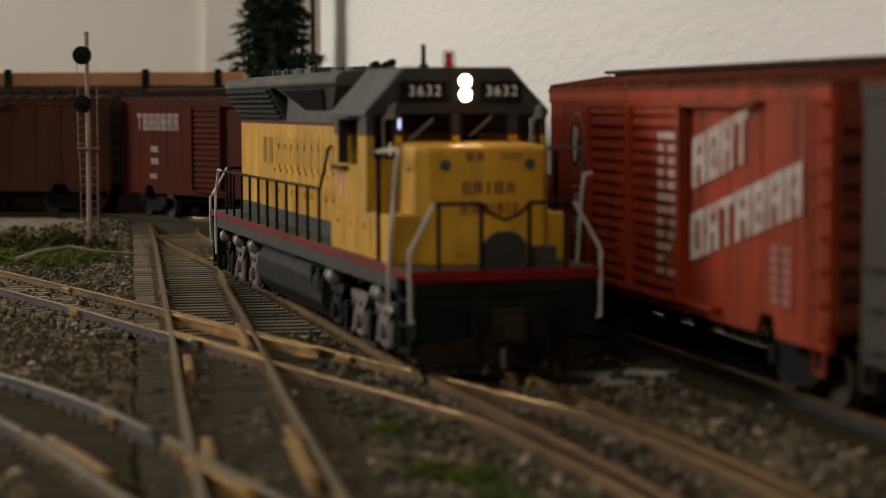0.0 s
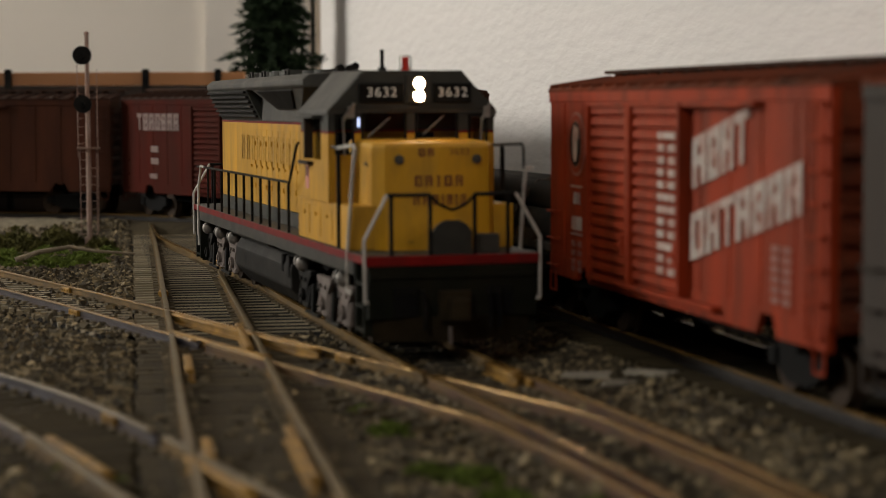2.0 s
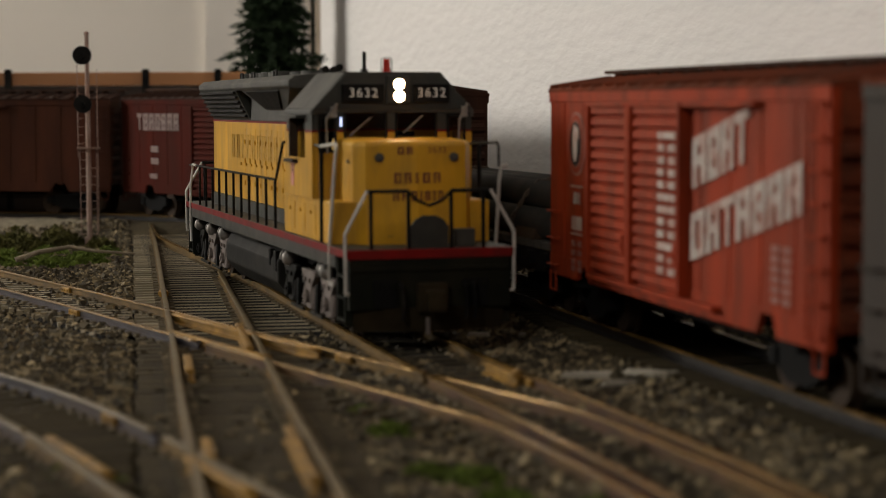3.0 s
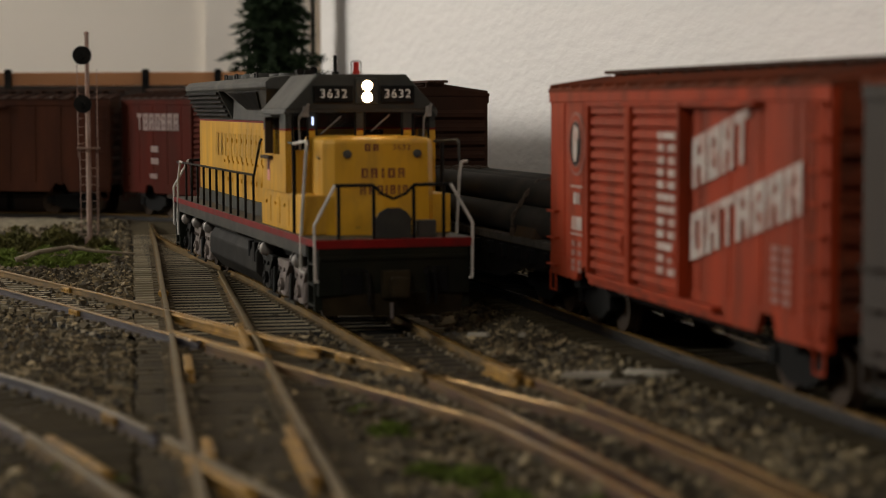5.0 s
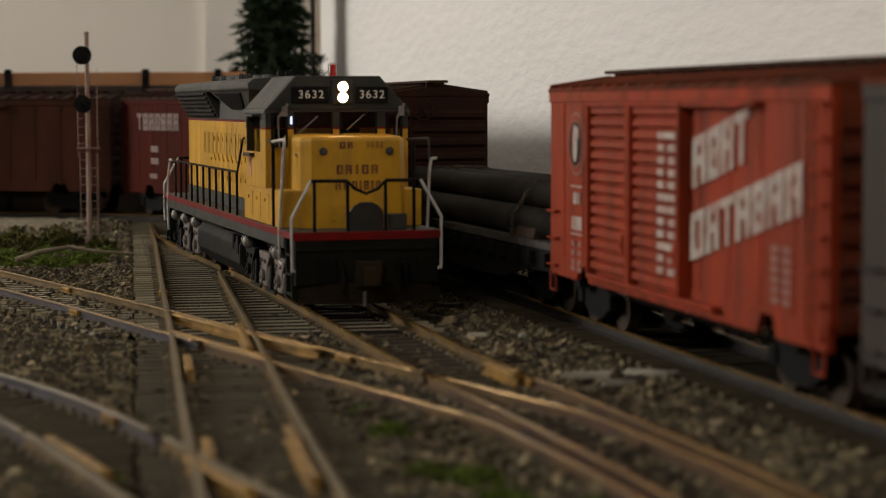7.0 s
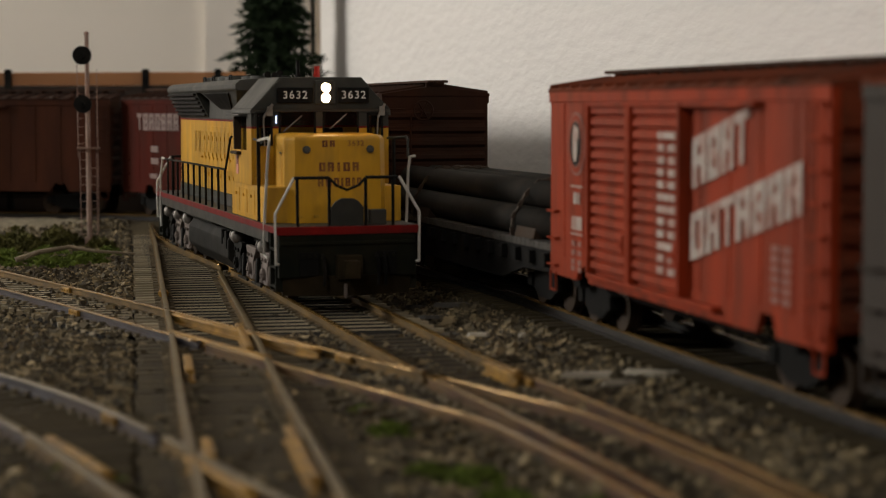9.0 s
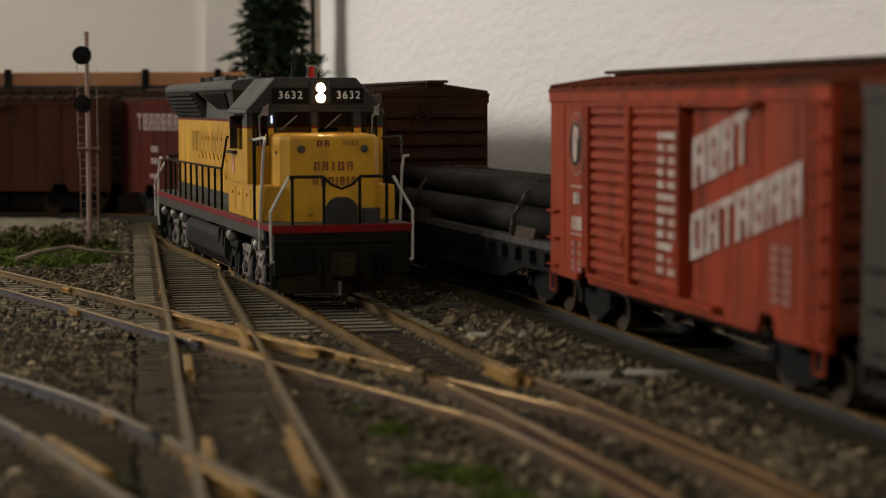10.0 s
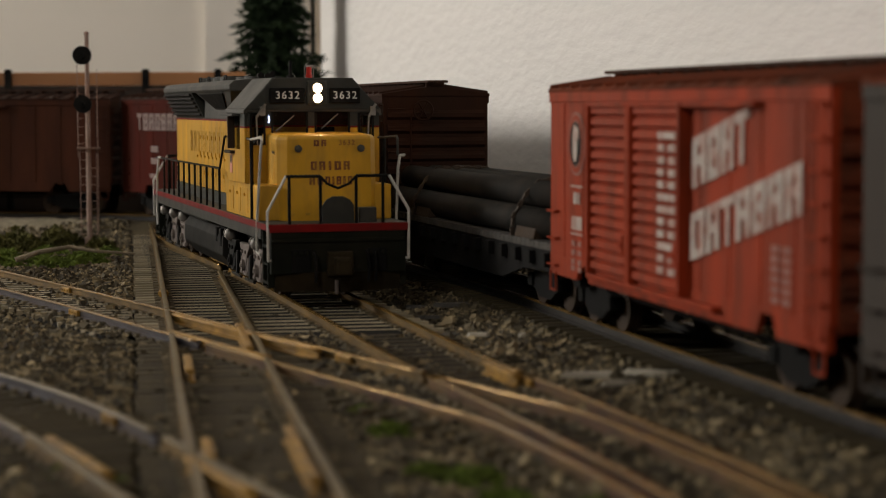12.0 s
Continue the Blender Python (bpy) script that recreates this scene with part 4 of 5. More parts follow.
    me = bpy.data.meshes.new_from_object(ob.evaluated_get(bpy.context.evaluated_depsgraph_get()))
    bpy.data.objects.remove(ob)
    bm = bmesh.new()
    bm.from_mesh(me)
    return bm


def digits(owner, number, size, place, mat, label):
    """A number as separate digits, set out along x of the pose place."""
    for k, one in enumerate(number):
        bm = text_bm(one, size)
        bmesh.ops.transform(bm, matrix=place @ Matrix.Translation(((k - (len(number) - 1) / 2) * size * 0.6, 0, 0)) @ Matrix.Rotation(math.pi / 2, 4, "X"), verts=bm.verts)
        part("digit", bm, mat, owner, label)


def yz_slab(bm, pts, x0, x1, bevel=0.0):
    """An outline in y and z, drawn out along x."""
    a = [bm.verts.new((x0, u, w)) for u, w in pts]
    b = [bm.verts.new((x1, u, w)) for u, w in pts]
    n = len(pts)
    fs = [bm.faces.new(a), bm.faces.new(b[::-1])] + [bm.faces.new((a[k], b[k], b[(k + 1) % n], a[(k + 1) % n])) for k in range(n)]
    bmesh.ops.recalc_face_normals(bm, faces=fs)
    if bevel:
        bmesh.ops.bevel(bm, geom=list({e for f in fs for e in f.edges}), offset=bevel, segments=2, affect="EDGES", profile=0.6)


def power_truck(owner, axles, pale, cylinders):
    """Three-axle truck: side frames, flared pedestals, brake cylinders, wheelsets."""
    lo_y, hi_y, mid = min(axles), max(axles), axles[1]
    bm = bmesh.new()
    for sx in (-1, 1):
        x = sx * 12.6
        pts = [(lo_y - 7, 9.4), (lo_y - 4, 11.0), (hi_y + 4, 11.0), (hi_y + 7, 9.4), (hi_y + 7, 7.2), (hi_y + 3, 6.0), (hi_y - 3, 6.0), (hi_y - 6, 8), (mid + 6, 8), (mid + 3, 6.0), (mid - 3, 6.0), (mid - 6, 8), (lo_y + 6, 8), (lo_y + 3, 6.0), (lo_y - 3, 6.0), (lo_y - 7, 7.2)]
        yz_slab(bm, pts, x - 0.9, x + 0.9)
    box(bm, -12, 12, mid - 3, mid + 3, 5, 12, 0.3)
    t = part("truck_frame", bm, M_TANK, owner, "sooty side frame")
    for sx in (-1, 1):
        for k in axles:
            bm = bmesh.new()
            a, b = sorted((sx * 13.6, sx * 15.2))
            yz_slab(bm, [(k - 6.8, 12.0), (k - 6.6, 11.0), (k - 3.4, 8.6), (k - 2.6, 7.0), (k - 3.0, 4.4), (k - 1.6, 3.4), (k + 1.6, 3.4), (k + 3.0, 4.4), (k + 2.6, 7.0), (k + 3.4, 8.6), (k + 6.6, 11.0), (k + 6.8, 12.0)], a, b, 0.25)
            rod(bm, (sx * 15.1, k, 6.2), (sx * 16.1, k, 6.2), 1.5, 14)
            rod(bm, (sx * 16.0, k, 6.2), (sx * 16.4, k, 6.2), 0.7, 8)
            for dy in (-4.6, 4.6):
                rod(bm, (sx * 14.6, k + dy, 8.4), (sx * 14.8, k + dy * 0.96, 4.6), 0.6, 8)
                ball(bm, (sx * 14.8, k + dy * 0.96, 4.2), 0.95, 1)
                rod(bm, (sx * 14.4, k + dy * 0.5, 9.8), (sx * 15.7, k + dy * 0.5, 9.8), 0.5, 6)
            bright = k in pale
            part("pedestal", bm, M_TRUCK if bright else M_TANK, t, "dusty pinkish-grey axle pedestal" if bright else "dark axle pedestal")
        for k in cylinders:
            bm = bmesh.new()
            rod(bm, (sx * 14.9, k - 0.4, 13.3), (sx * 14.9, k + 4.8, 13.3), 1.6, 16)
            ball(bm, (sx * 15.2, k - 0.6, 13.3), 1.95, 2, (1, 0.75, 1))
            c = part("brake_cylinder", bm, M_SILVER, t, "silver brake cylinder", smooth=True)
            part("clamp", made(rod, (sx * 14.9, k + 1.2, 13.3), (sx * 14.9, k + 2.2, 13.3), 1.95, 16), M_DARK, c, "dark clamp band")
        bm = bmesh.new()
        for k0, k1 in zip(axles, axles[1:]):
            tube(bm, [(sx * 15.4, k0 + 3.5, 2.9), (sx * 15.4, k1 - 3.5, 2.9)], 0.45, 6)
            tube(bm, [(sx * 15.4, (k0 + k1) / 2, 2.9), (sx * 15.0, (k0 + k1) / 2 + 0.6, 9.5)], 0.5, 6)
        part("brake_rigging", bm, M_TANK, t)
    for k in axles:
        bm = bmesh.new()
        for sx in (-1, 1):
            rod(bm, (sx * 7.7, k, 5.8), (sx * 9.7, k, 5.8), 5.8, 28)
            rod(bm, (sx * 7.2, k, 5.8), (sx * 7.7, k, 5.8), 6.4, 28)
        rod(bm, (-9, k, 5.8), (9, k, 5.8), 0.9, 8)
        part("wheelset", bm, M_RUST, t)


def locomotive():
    lo = thing("locomotive", loco_pose(1), "weathered yellow and grey diesel locomotive with lit twin headlights", "locomotive")
    REAR = 213.0
    # deck and frame
    bm = made(box, -17.7, 17.7, 1.5, REAR - 1.5, 18.2, 19.9, 0.15)
    part("deck", bm, M_GREY, lo)

    for sx in (-1, 1):
        a, b = sorted((sx * 17.3, sx * 17.95))
        part("red_stripe", made(box, a, b, 1, REAR - 1, 18.3, 19.8, 0.08), M_RED, lo, "dull red sill stripe")
        a, b = sorted((sx * 16.6, sx * 17.7))
        part("side_sill", made(box, a, b, 10, REAR - 10, 15.6, 18.28, 0.15), M_GREY, lo)
    for y0, y1 in ((0.2, 1.4), (REAR - 1.4, REAR - 0.2)):
        part("red_stripe", made(box, -17.9, 17.9, y0, y1, 17.9, 19.8, 0.08), M_RED, lo, "dull red end stripe")
    part("frame", made(box, -9, 9, 6, REAR - 6, 11, 18.2, 0.3), M_DARK, lo)
    # pilots with step wells, plough plate, coupler, hoses
    for s, y in ((1, 0.0), (-1, REAR)):
        def f(v):
            return y + s * v
        bm = bmesh.new()
        a, b = sorted((f(0.4), f(2.4)))
        box(bm, -17.0, 17.0, a, b, 7.6, 17.9, 0.3)
        a, b = sorted((f(0.0), f(1.2)))
        box(bm, -16.6, 16.6, a, b, 15.4, 16.2, 0.1)
        for x in (-9.6, 9.6):
            a, b = sorted((f(-0.06), f(0.6)))
            # block stands proud; its black replaces the shade inside a socket recess
            well = part("socket_recess_block", made(box, x - 2.4, x + 2.4, a, b, 7.9, 13.6, 0.12), M_DARK, lo, "black block standing for the shade of a socket recess")
            for k in (-1.5, 0, 1.5):
                a, b = sorted((f(-0.35), f(0.0)))
                part("socket", made(box, x + k - 0.4, x + k + 0.4, a, b, 12.2, 13.1, 0.1), M_PILOT, well)
        part("pilot", bm, M_PILOT, lo, "grimy dark green-grey pilot")
        bm = bmesh.new()
        vs = [(-15.8, 2.6, 3.2), (-15.8, 1.2, 8.0), (0, -1.2, 8.0), (0, 0.0, 3.0), (15.8, 1.2, 8.0), (15.8, 2.6, 3.2)]
        p = [bm.verts.new((x, f(u), z)) for x, u, z in vs]
        q = [bm.verts.new((x, f(u + 0.8), z)) for x, u, z in vs]
        for fa in ((0, 1, 2, 3), (3, 2, 4, 5)):
            bm.faces.new([p[i] for i in fa])
            bm.faces.new([q[i] for i in fa][::-1])
        for i, j in ((0, 1), (1, 2), (2, 4), (4, 5), (5, 3), (3, 0)):
            bm.faces.new((p[i], q[i], q[j], p[j]))
        bmesh.ops.recalc_face_normals(bm, faces=bm.faces)
        part("plough", bm, M_MUD, lo, "mud-brown pilot plate")
        for sx in (-1, 1):
            bm = bmesh.new()
            a, b = sorted((f(2.4), f(9.5)))
            for z in (5.0, 9.6, 14.0):
                box(bm, sx * 14.8 - 2.6, sx * 14.8 + 2.6, a, b, z, z + 0.6, 0.1)
            a, b = sorted((f(9.0), f(9.8)))
            box(bm, sx * 14.8 - 2.6, sx * 14.8 + 2.6, a, b, 4.2, 18, 0.15)
            a, b = sorted((f(2.2), f(3.0)))
            box(bm, sx * 15.2 - 2.3, sx * 15.2 + 2.3, a, b, 4.2, 18, 0.15)
            part("step_well", bm, M_PILOT, lo)
        bm = bmesh.new()
        a, b = sorted((f(0.5), f(-1.6)))
        box(bm, -3.2, 3.2, a, b, 7.0, 13.0, 0.4)
        a, b = sorted((f(0), f(-5.2)))
        box(bm, -1.4, 1.4, a, b, 8.6, 11.0, 0.3)
        a, b = sorted((f(-4.2), f(-7.4)))
        box(bm, -2.6, 1.4, a, b, 7.6, 12.0, 0.7)
        part("coupler", bm, M_MUD if s == 1 else M_RUST, lo, "muddy brown knuckle coupler")
        bm = bmesh.new()
        for x in (-6.5, 6.8, 8.6):
            tube(bm, [(x, f(0), 13), (x, f(-1.4), 12.4), (x + 0.3, f(-1.9), 9), (x + 0.2, f(-1.5), 5.6)], 0.4, 6)
        part("air_hose", bm, M_BLACK, lo)
        bm = bmesh.new()
        tube(bm, [(-1.0, f(-0.9), 6.0), (-1.0, f(-1.1), 2.6)], 0.45, 6)
        part("drop_step_pin", bm, M_TRUCK, lo)
    # battery boxes beside the nose and under the cab
    for sx in (-1, 1):
        a, b = sorted((sx * 10.5, sx * 17.2))
        part("battery_box", made(box, a, b, 15.5, 64, 19.9, 28.8, 0.35), M_YELLOW, lo)
        bm = bmesh.new()
        for k in range(3):
            yy = 30 + k * 11
            p, q = sorted((sx * 17.1, sx * 17.35))
            box(bm, p, q, yy, yy + 8.5, 21.2, 27.4, 0.1)
            rod(bm, (sx * 17.3, yy + 4, 25.8), (sx * 17.7, yy + 4, 25.8), 0.4, 6)
        part("battery_door", bm, M_YELLOW, lo)
    # nose
    bm = bmesh.new()
    foot, top = 19.9, 41.4
    plan = [(-12.4, 36), (-12.4, 16.2), (-10.2, 13.6), (0.7, 12.3), (11.6, 13.6), (13.2, 15.6), (13.2, 36)]
    lo_v = [bm.verts.new((x, y, foot)) for x, y in plan]
    hi_v = [bm.verts.new((x * 0.985, y + (0.5 if y < 20 else 0), top - (0.0 if y < 30 else -0.6))) for x, y in plan]
    n = len(plan)
    bm.faces.new(hi_v)
    bm.faces.new(lo_v[::-1])
    for i in range(n):
        j = (i + 1) % n
        bm.faces.new((lo_v[i], lo_v[j], hi_v[j], hi_v[i]))
    bmesh.ops.recalc_face_normals(bm, faces=bm.faces)
    bmesh.ops.bevel(bm, geom=[e for e in bm.edges if min(v.co.z for v in e.verts) > 30], offset=1.1, segments=3, affect="EDGES", profile=0.5)
    nose = part("nose", bm, M_YELLOW, lo)
    def face_y(x, z):
        return 12.3 + abs(x - 0.7) * 1.3 / 10.9 + 0.5 * (z - foot) / (top - foot)
    for x in (-7.3, 8.8):
        bm = bmesh.new()
        y = face_y(x, 38.0)
        rod(bm, (x, y + 0.4, 38.0), (x, y - 0.5, 38.0), 0.95, 14)
        rod(bm, (x, y - 0.4, 38.0), (x, y - 0.8, 38.0), 0.55, 10)
        part("marker_light", bm, M_ROOFGREY, nose, "small grey marker light")
    # drop plate between the middle posts and a small socket box beside it
    bm = made(prism, [(-3.9, 19.8), (4.2, 19.8), (4.2, 24.2), (3.2, 25.6), (1.6, 26.5), (-1.3, 26.5), (-2.9, 25.6), (-3.9, 24.2)], 1.5, 2.2, 0.15)
    part("drop_plate", bm, M_GREY, lo, "dark green-grey drop plate")
    part("socket_box", made(box, 5.6, 10.2, 2.6, 5.4, 19.9, 23.6, 0.25), M_GREY, lo, "dark cable socket box")
    bm = bmesh.new()
    for x in (-9.0, -5.0, 9.6):
        y = face_y(x, 21.6)
        box(bm, x - 0.6, x + 0.6, y - 0.25, y + 0.3, 21.3, 21.9, 0.08)
    part("nose_latch", bm, M_WORN, nose)
    # lettering as plain slotted blocks and the engine number, following the two faces of the nose
    def nose_blocks(rows, z0, z1):
        for x0, x1, kind in rows:
            bm = bmesh.new()
            for r, row in enumerate(SLAB[kind]):
                for c, mark in enumerate(row):
                    if mark == "#":
                        xa, xb = x0 + (x1 - x0) * COLS[c], x0 + (x1 - x0) * COLS[c + 1]
                        za, zb = z0 + (z1 - z0) * (4 - r) / 5, z0 + (z1 - z0) * (5 - r) / 5
                        y = face_y((xa + xb) / 2, (za + zb) / 2)
                        box(bm, xa, xb, y - 0.12, y + 0.4, za, zb)
            part("lettering", bm, M_NOSELETTER, nose)
    nose_blocks([(-3.4, -2.1, "ring"), (-1.5, -0.3, "notch")], 38.6, 40.2)
    nose_blocks([(-4.2, -2.7, "ring"), (-2.1, -0.6, "notch"), (0.3, 0.9, "ring"), (1.8, 3.5, "ring"), (4.2, 5.8, "notch")], 32.6, 34.8)
    nose_blocks([(-4.6, -3.2, "notch"), (-2.6, -1.2, "notch"), (-0.6, 0.6, "ring"), (1.2, 1.7, "ring"), (2.3, 3.5, "twin"), (4.1, 4.7, "ring"), (5.3, 6.4, "ring")], 28.9, 31.0)
    digits(nose, "3632", 1.9, Matrix.Translation((5.1, face_y(5.1, 39.4) - 0.05, 39.4)) @ Matrix.Rotation(math.atan(1.3 / 10.9), 4, "Z"), M_NOSELETTER, "worn brown digit")
    # cab: lower yellow walls, red line, grey upper walls with openings, roof with sloped shoulders
    CF, CR, H = 30.5, 57.5, 17.5
    def wall_x(bm, x, z0, z1, holes):
        """A side wall with rectangular holes (y0, y1, z0, z1)."""
        cuts = sorted({CF, CR, *[h for q in holes for h in q[:2]]})
        for a, b in zip(cuts, cuts[1:]):
            zs = [(z0, z1)]
            for h in holes:
                if h[0] <= a and b <= h[1]:
                    zs = [(z0, h[2]), (h[3], z1)]
            for c, d in zs:
                if d > c:
                    box(bm, x - 0.35, x + 0.35, a, b, c, d)
    def wall_y(bm, y, z0, z1, holes):
        cuts = sorted({-H + 0.35, H - 0.35, *[h for q in holes for h in q[:2]]})
        for a, b in zip(cuts, cuts[1:]):
            zs = [(z0, z1)]
            for h in holes:
                if h[0] <= a and b <= h[1]:
                    zs = [(z0, h[2]), (h[3], z1)]
            for c, d in zs:
                if d > c:
                    box(bm, a, b, y - 0.35, y + 0.35, c, d)
    RED0, RED1, EAVE = 43.0, 43.5, 47.2
    front = [(-10.6, -1.6, 40.8, 47.4), (0.8, 9.6, 40.8, 47.4), (-16.2, -12.8, 39.0, 46.6), (12.4, 16.0, 39.0, 46.6)]
    side = [(37.5, 45.0, 37.4, 46.0), (46.5, 54.0, 37.4, 46.0)]
    for zz0, zz1, mat, nm in ((28.8, RED0, M_YELLOW, "cab_lower"), (RED0, RED1, M_RED, "red_line"), (RED1, EAVE + 1.0, M_GREY, "cab_upper")):
        bm = bmesh.new()
        clip = [(a, b, max(c, zz0), min(d, zz1)) for a, b, c, d in front if min(d, zz1) > max(c, zz0)]
        wall_y(bm, CF, zz0, zz1, clip)
        wall_y(bm, CR, zz0, zz1, [])
        for x in (-H, H):
            clip = [(a, b, max(c, zz0), min(d, zz1)) for a, b, c, d in side if min(d, zz1) > max(c, zz0)]
            wall_x(bm, x, zz0, zz1, clip)
        bmesh.ops.remove_doubles(bm, verts=bm.verts, dist=0.02)
        part(nm, bm, mat, lo)
    outline = [(-18.3, 46.8), (-18.2, 47.6), (-10.6, 56.0), (10.6, 56.0), (18.2, 47.6), (18.3, 46.8), (17.2, 46.8), (17.2, 47.2), (-17.2, 47.2), (-17.2, 46.8)]
    bm = made(prism, outline, CF - 0.7, CR + 1.2, 0.22)
    roof = part("cab_roof", bm, M_ROOFGREY, lo, "weathered grey cab roof with sloped shoulders")
    bm = made(prism, [(-18.0, 47.9), (-10.2, 55.9), (10.2, 55.9), (18.0, 47.9)], CF - 1.1, CF - 0.72, 0.08)
    part("cab_brow", bm, M_GREY, lo, "dark grey cab face above the windscreen")
    part("cab_floor", made(box, -17, 17, CF + 0.5, CR - 0.5, 34.5, 35.3), M_DARK, lo)
    bm = bmesh.new()
    for x in (-9, 8):
        box(bm, x - 2.5, x + 2.5, 47, 51, 35.3, 38.6, 0.3)
        box(bm, x - 2.5, x + 2.5, 50.6, 51.6, 38, 43, 0.3)
    box(bm, -14, -8, 37, 42, 35.3, 40.5, 0.4)
    part("cab_seat", bm, M_BLACK, lo)
    for a, b, c, d in front:
        g = part("windscreen", made(box, a, b, CF - 0.1, CF + 0.1, c, d), M_GLASS, lo, "dusty clear window pane")
        g.visible_shadow = False
        bm = bmesh.new()
        for p0, p1, q0, q1 in ((a - 0.35, b + 0.35, d - 0.2, d + 0.35), (a - 0.35, b + 0.35, c - 0.35, c + 0.2), (a - 0.35, a + 0.2, c - 0.35, d + 0.35), (b - 0.2, b + 0.35, c - 0.35, d + 0.35)):
            box(bm, p0, p1, CF - 0.55, CF - 0.3, q0, q1)
        part("window_frame", bm, M_BLACK, lo)
    for x in (-H, H):
        for a, b, c, d in side:
            g = part("side_window", made(box, x - 0.1, x + 0.1, a, b, c, d), M_GLASS, lo)
            g.visible_shadow = False
        bm = bmesh.new()
        sx = 1 if x > 0 else -1
        box(bm, min(x, x + sx * 2.6), max(x, x + sx * 2.6), 36.5, 55, 46.2, 46.7, 0.1, None)
        part("sunshade", bm, M_ROOFGREY, lo)
        bm = bmesh.new()
        box(bm, x + sx * 0.35, x + sx * 2.2 if sx > 0 else x - 0.35, 45.4, 46.2, 37.6, 46.0, 0.05) if sx > 0 else box(bm, x - 2.2, x - 0.35, 45.4, 46.2, 37.6, 46.0, 0.05)
        part("wind_deflector", bm, M_RUST, lo)
        bm = bmesh.new()
        box(bm, min(x, x + sx * 1.6), max(x, x + sx * 1.6), 45.5, 55.5, 36.2, 37.0, 0.2)
        part("arm_rest", bm, M_RUST, lo)
        bm = bmesh.new()
        a, b = sorted((x + sx * 0.3, x + sx * 0.5))
        box(bm, a, b, 49.4, 52.4, 31.0, 36.0, 0.05)
        part("decal", bm, M_SHIELD, lo, "pale pink shield decal")
        box_bm = bmesh.new()
        box(box_bm, a, b, 49.6, 52.2, 33.6, 35.8)
        part("decal", box_bm, M_GREY, lo)
    # mirrors, wipers, blue marker at the windscreen
    bm = bmesh.new()
    tube(bm, [(-9.8, CF - 0.9, 42.2), (-5.0, CF - 0.9, 46.2)], 0.16, 5)
    tube(bm, [(2.2, CF - 0.9, 42.8), (6.6, CF - 0.9, 46.6)], 0.16, 5)
    part("wiper", bm, M_SILVER, lo)
    for sx in (-1, 1):
        bm = bmesh.new()
        x = sx * 14.6
        tube(bm, [(x, CF - 0.8, 38.6), (x + sx * 0.3, CF - 0.9, 45.8)], 0.22, 5)
        tube(bm, [(x + sx * 0.3, CF - 1.2, 45.8), (x + 2.0, CF - 1.6, 49.2)], 0.38, 5)
        box(bm, x + 0.6, x + 2.0, CF - 1.5, CF - 1.1, 46.2, 48.6, 0.1)
        part("mirror_arm", bm, M_SILVER, lo, "thin silver mirror bracket")
    part("blue_marker", made(box, -11.75, -11.4, CF - 0.8, CF - 0.4, 44.3, 46.2, 0.05), M_BLUELAMP, lo, "tiny blue-white glowing light guide")
    # number boards and headlights
    for x0, x1 in ((-11.6, -2.2), (4.2, 12.4)):
        bm = made(box, x0, x1, CF - 1.9, CF - 1.0, 49.4, 53.4, 0.3)
        board = part("number_board", bm, M_BLACK, lo, "black number board")
        digits(board, "3632", 2.8, Matrix.Translation(((x0 + x1) / 2, CF - 1.95, 51.4)), M_DIGIT, "white digit")
    bm = made(box, -1.7, 3.6, CF - 1.8, CF - 0.7, 49.0, 55.2, 0.5)
    hl = part("headlight_housing", bm, M_GREY, lo)
    for z in (53.3, 50.7):
        bm = bmesh.new()
        rod(bm, (1.0, CF - 1.8, z), (1.0, CF - 2.2, z), 1.35, 20)
        part("headlight_rim", bm, M_SILVER, hl)
        bm = bmesh.new()
        ball(bm, (1.0, CF - 2.1, z), 1.2, 2, (1, 0.4, 1))
        part("headlight", bm, M_LAMP, hl, "bright warm lit headlight", smooth=True)
    # roof fittings of the cab
    bm = bmesh.new()
    rod(bm, (-3.4, 42, 55.9), (-3.4, 42, 56.8), 0.9, 10)
    rod(bm, (-3.4, 42, 56.8), (-3.4, 42, 60.6), 0.45, 8)
    part("antenna", bm, M_BLACK, roof, "short black antenna")
    bm = bmesh.new()
    rod(bm, (1.2, 40, 55.9), (1.2, 40, 57.0), 0.9, 12)
    rod(bm, (1.2, 40, 57.0), (1.2, 40, 59.0), 0.75, 12)
    part("beacon", bm, M_REDLENS, roof, "red rotating beacon")
    bm = bmesh.new()
    tube(bm, [(0.0, 40, 55.9), (0.0, 40, 58.9), (0.5, 40, 59.3), (1.9, 40, 59.3), (2.4, 40, 58.9), (2.4, 40, 55.9)], 0.14, 5)
    part("beacon_guard", bm, M_SILVER, roof)
    # long hood
    HW = 11.8
    HT = 44.5
    part("hood_base", made(box, -HW - 0.3, HW + 0.3, CR + 0.4, 196, 19.9, 23.4, 0.15), M_GREY, lo)
    part("hood", made(box, -HW, HW, CR + 0.4, 196, 23.4, HT - 0.1, 0.3), M_YELLOW, lo)
    part("red_line", made(box, -HW - 0.08, HW + 0.08, CR + 0.4, 196.1, HT - 0.2, HT + 0.3), M_RED, lo)
    bm = made(prism, [(-HW, HT + 0.3), (HW, HT + 0.3), (HW, 50.5), (8.2, 54.4), (-8.2, 54.4), (-HW, 50.5)], CR + 0.4, 196, 0.25)
    top = part("hood_top", bm, M_ROOFGREY, lo, "weathered grey hood top")
    # hood doors
    y = CR + 4
    k = 0
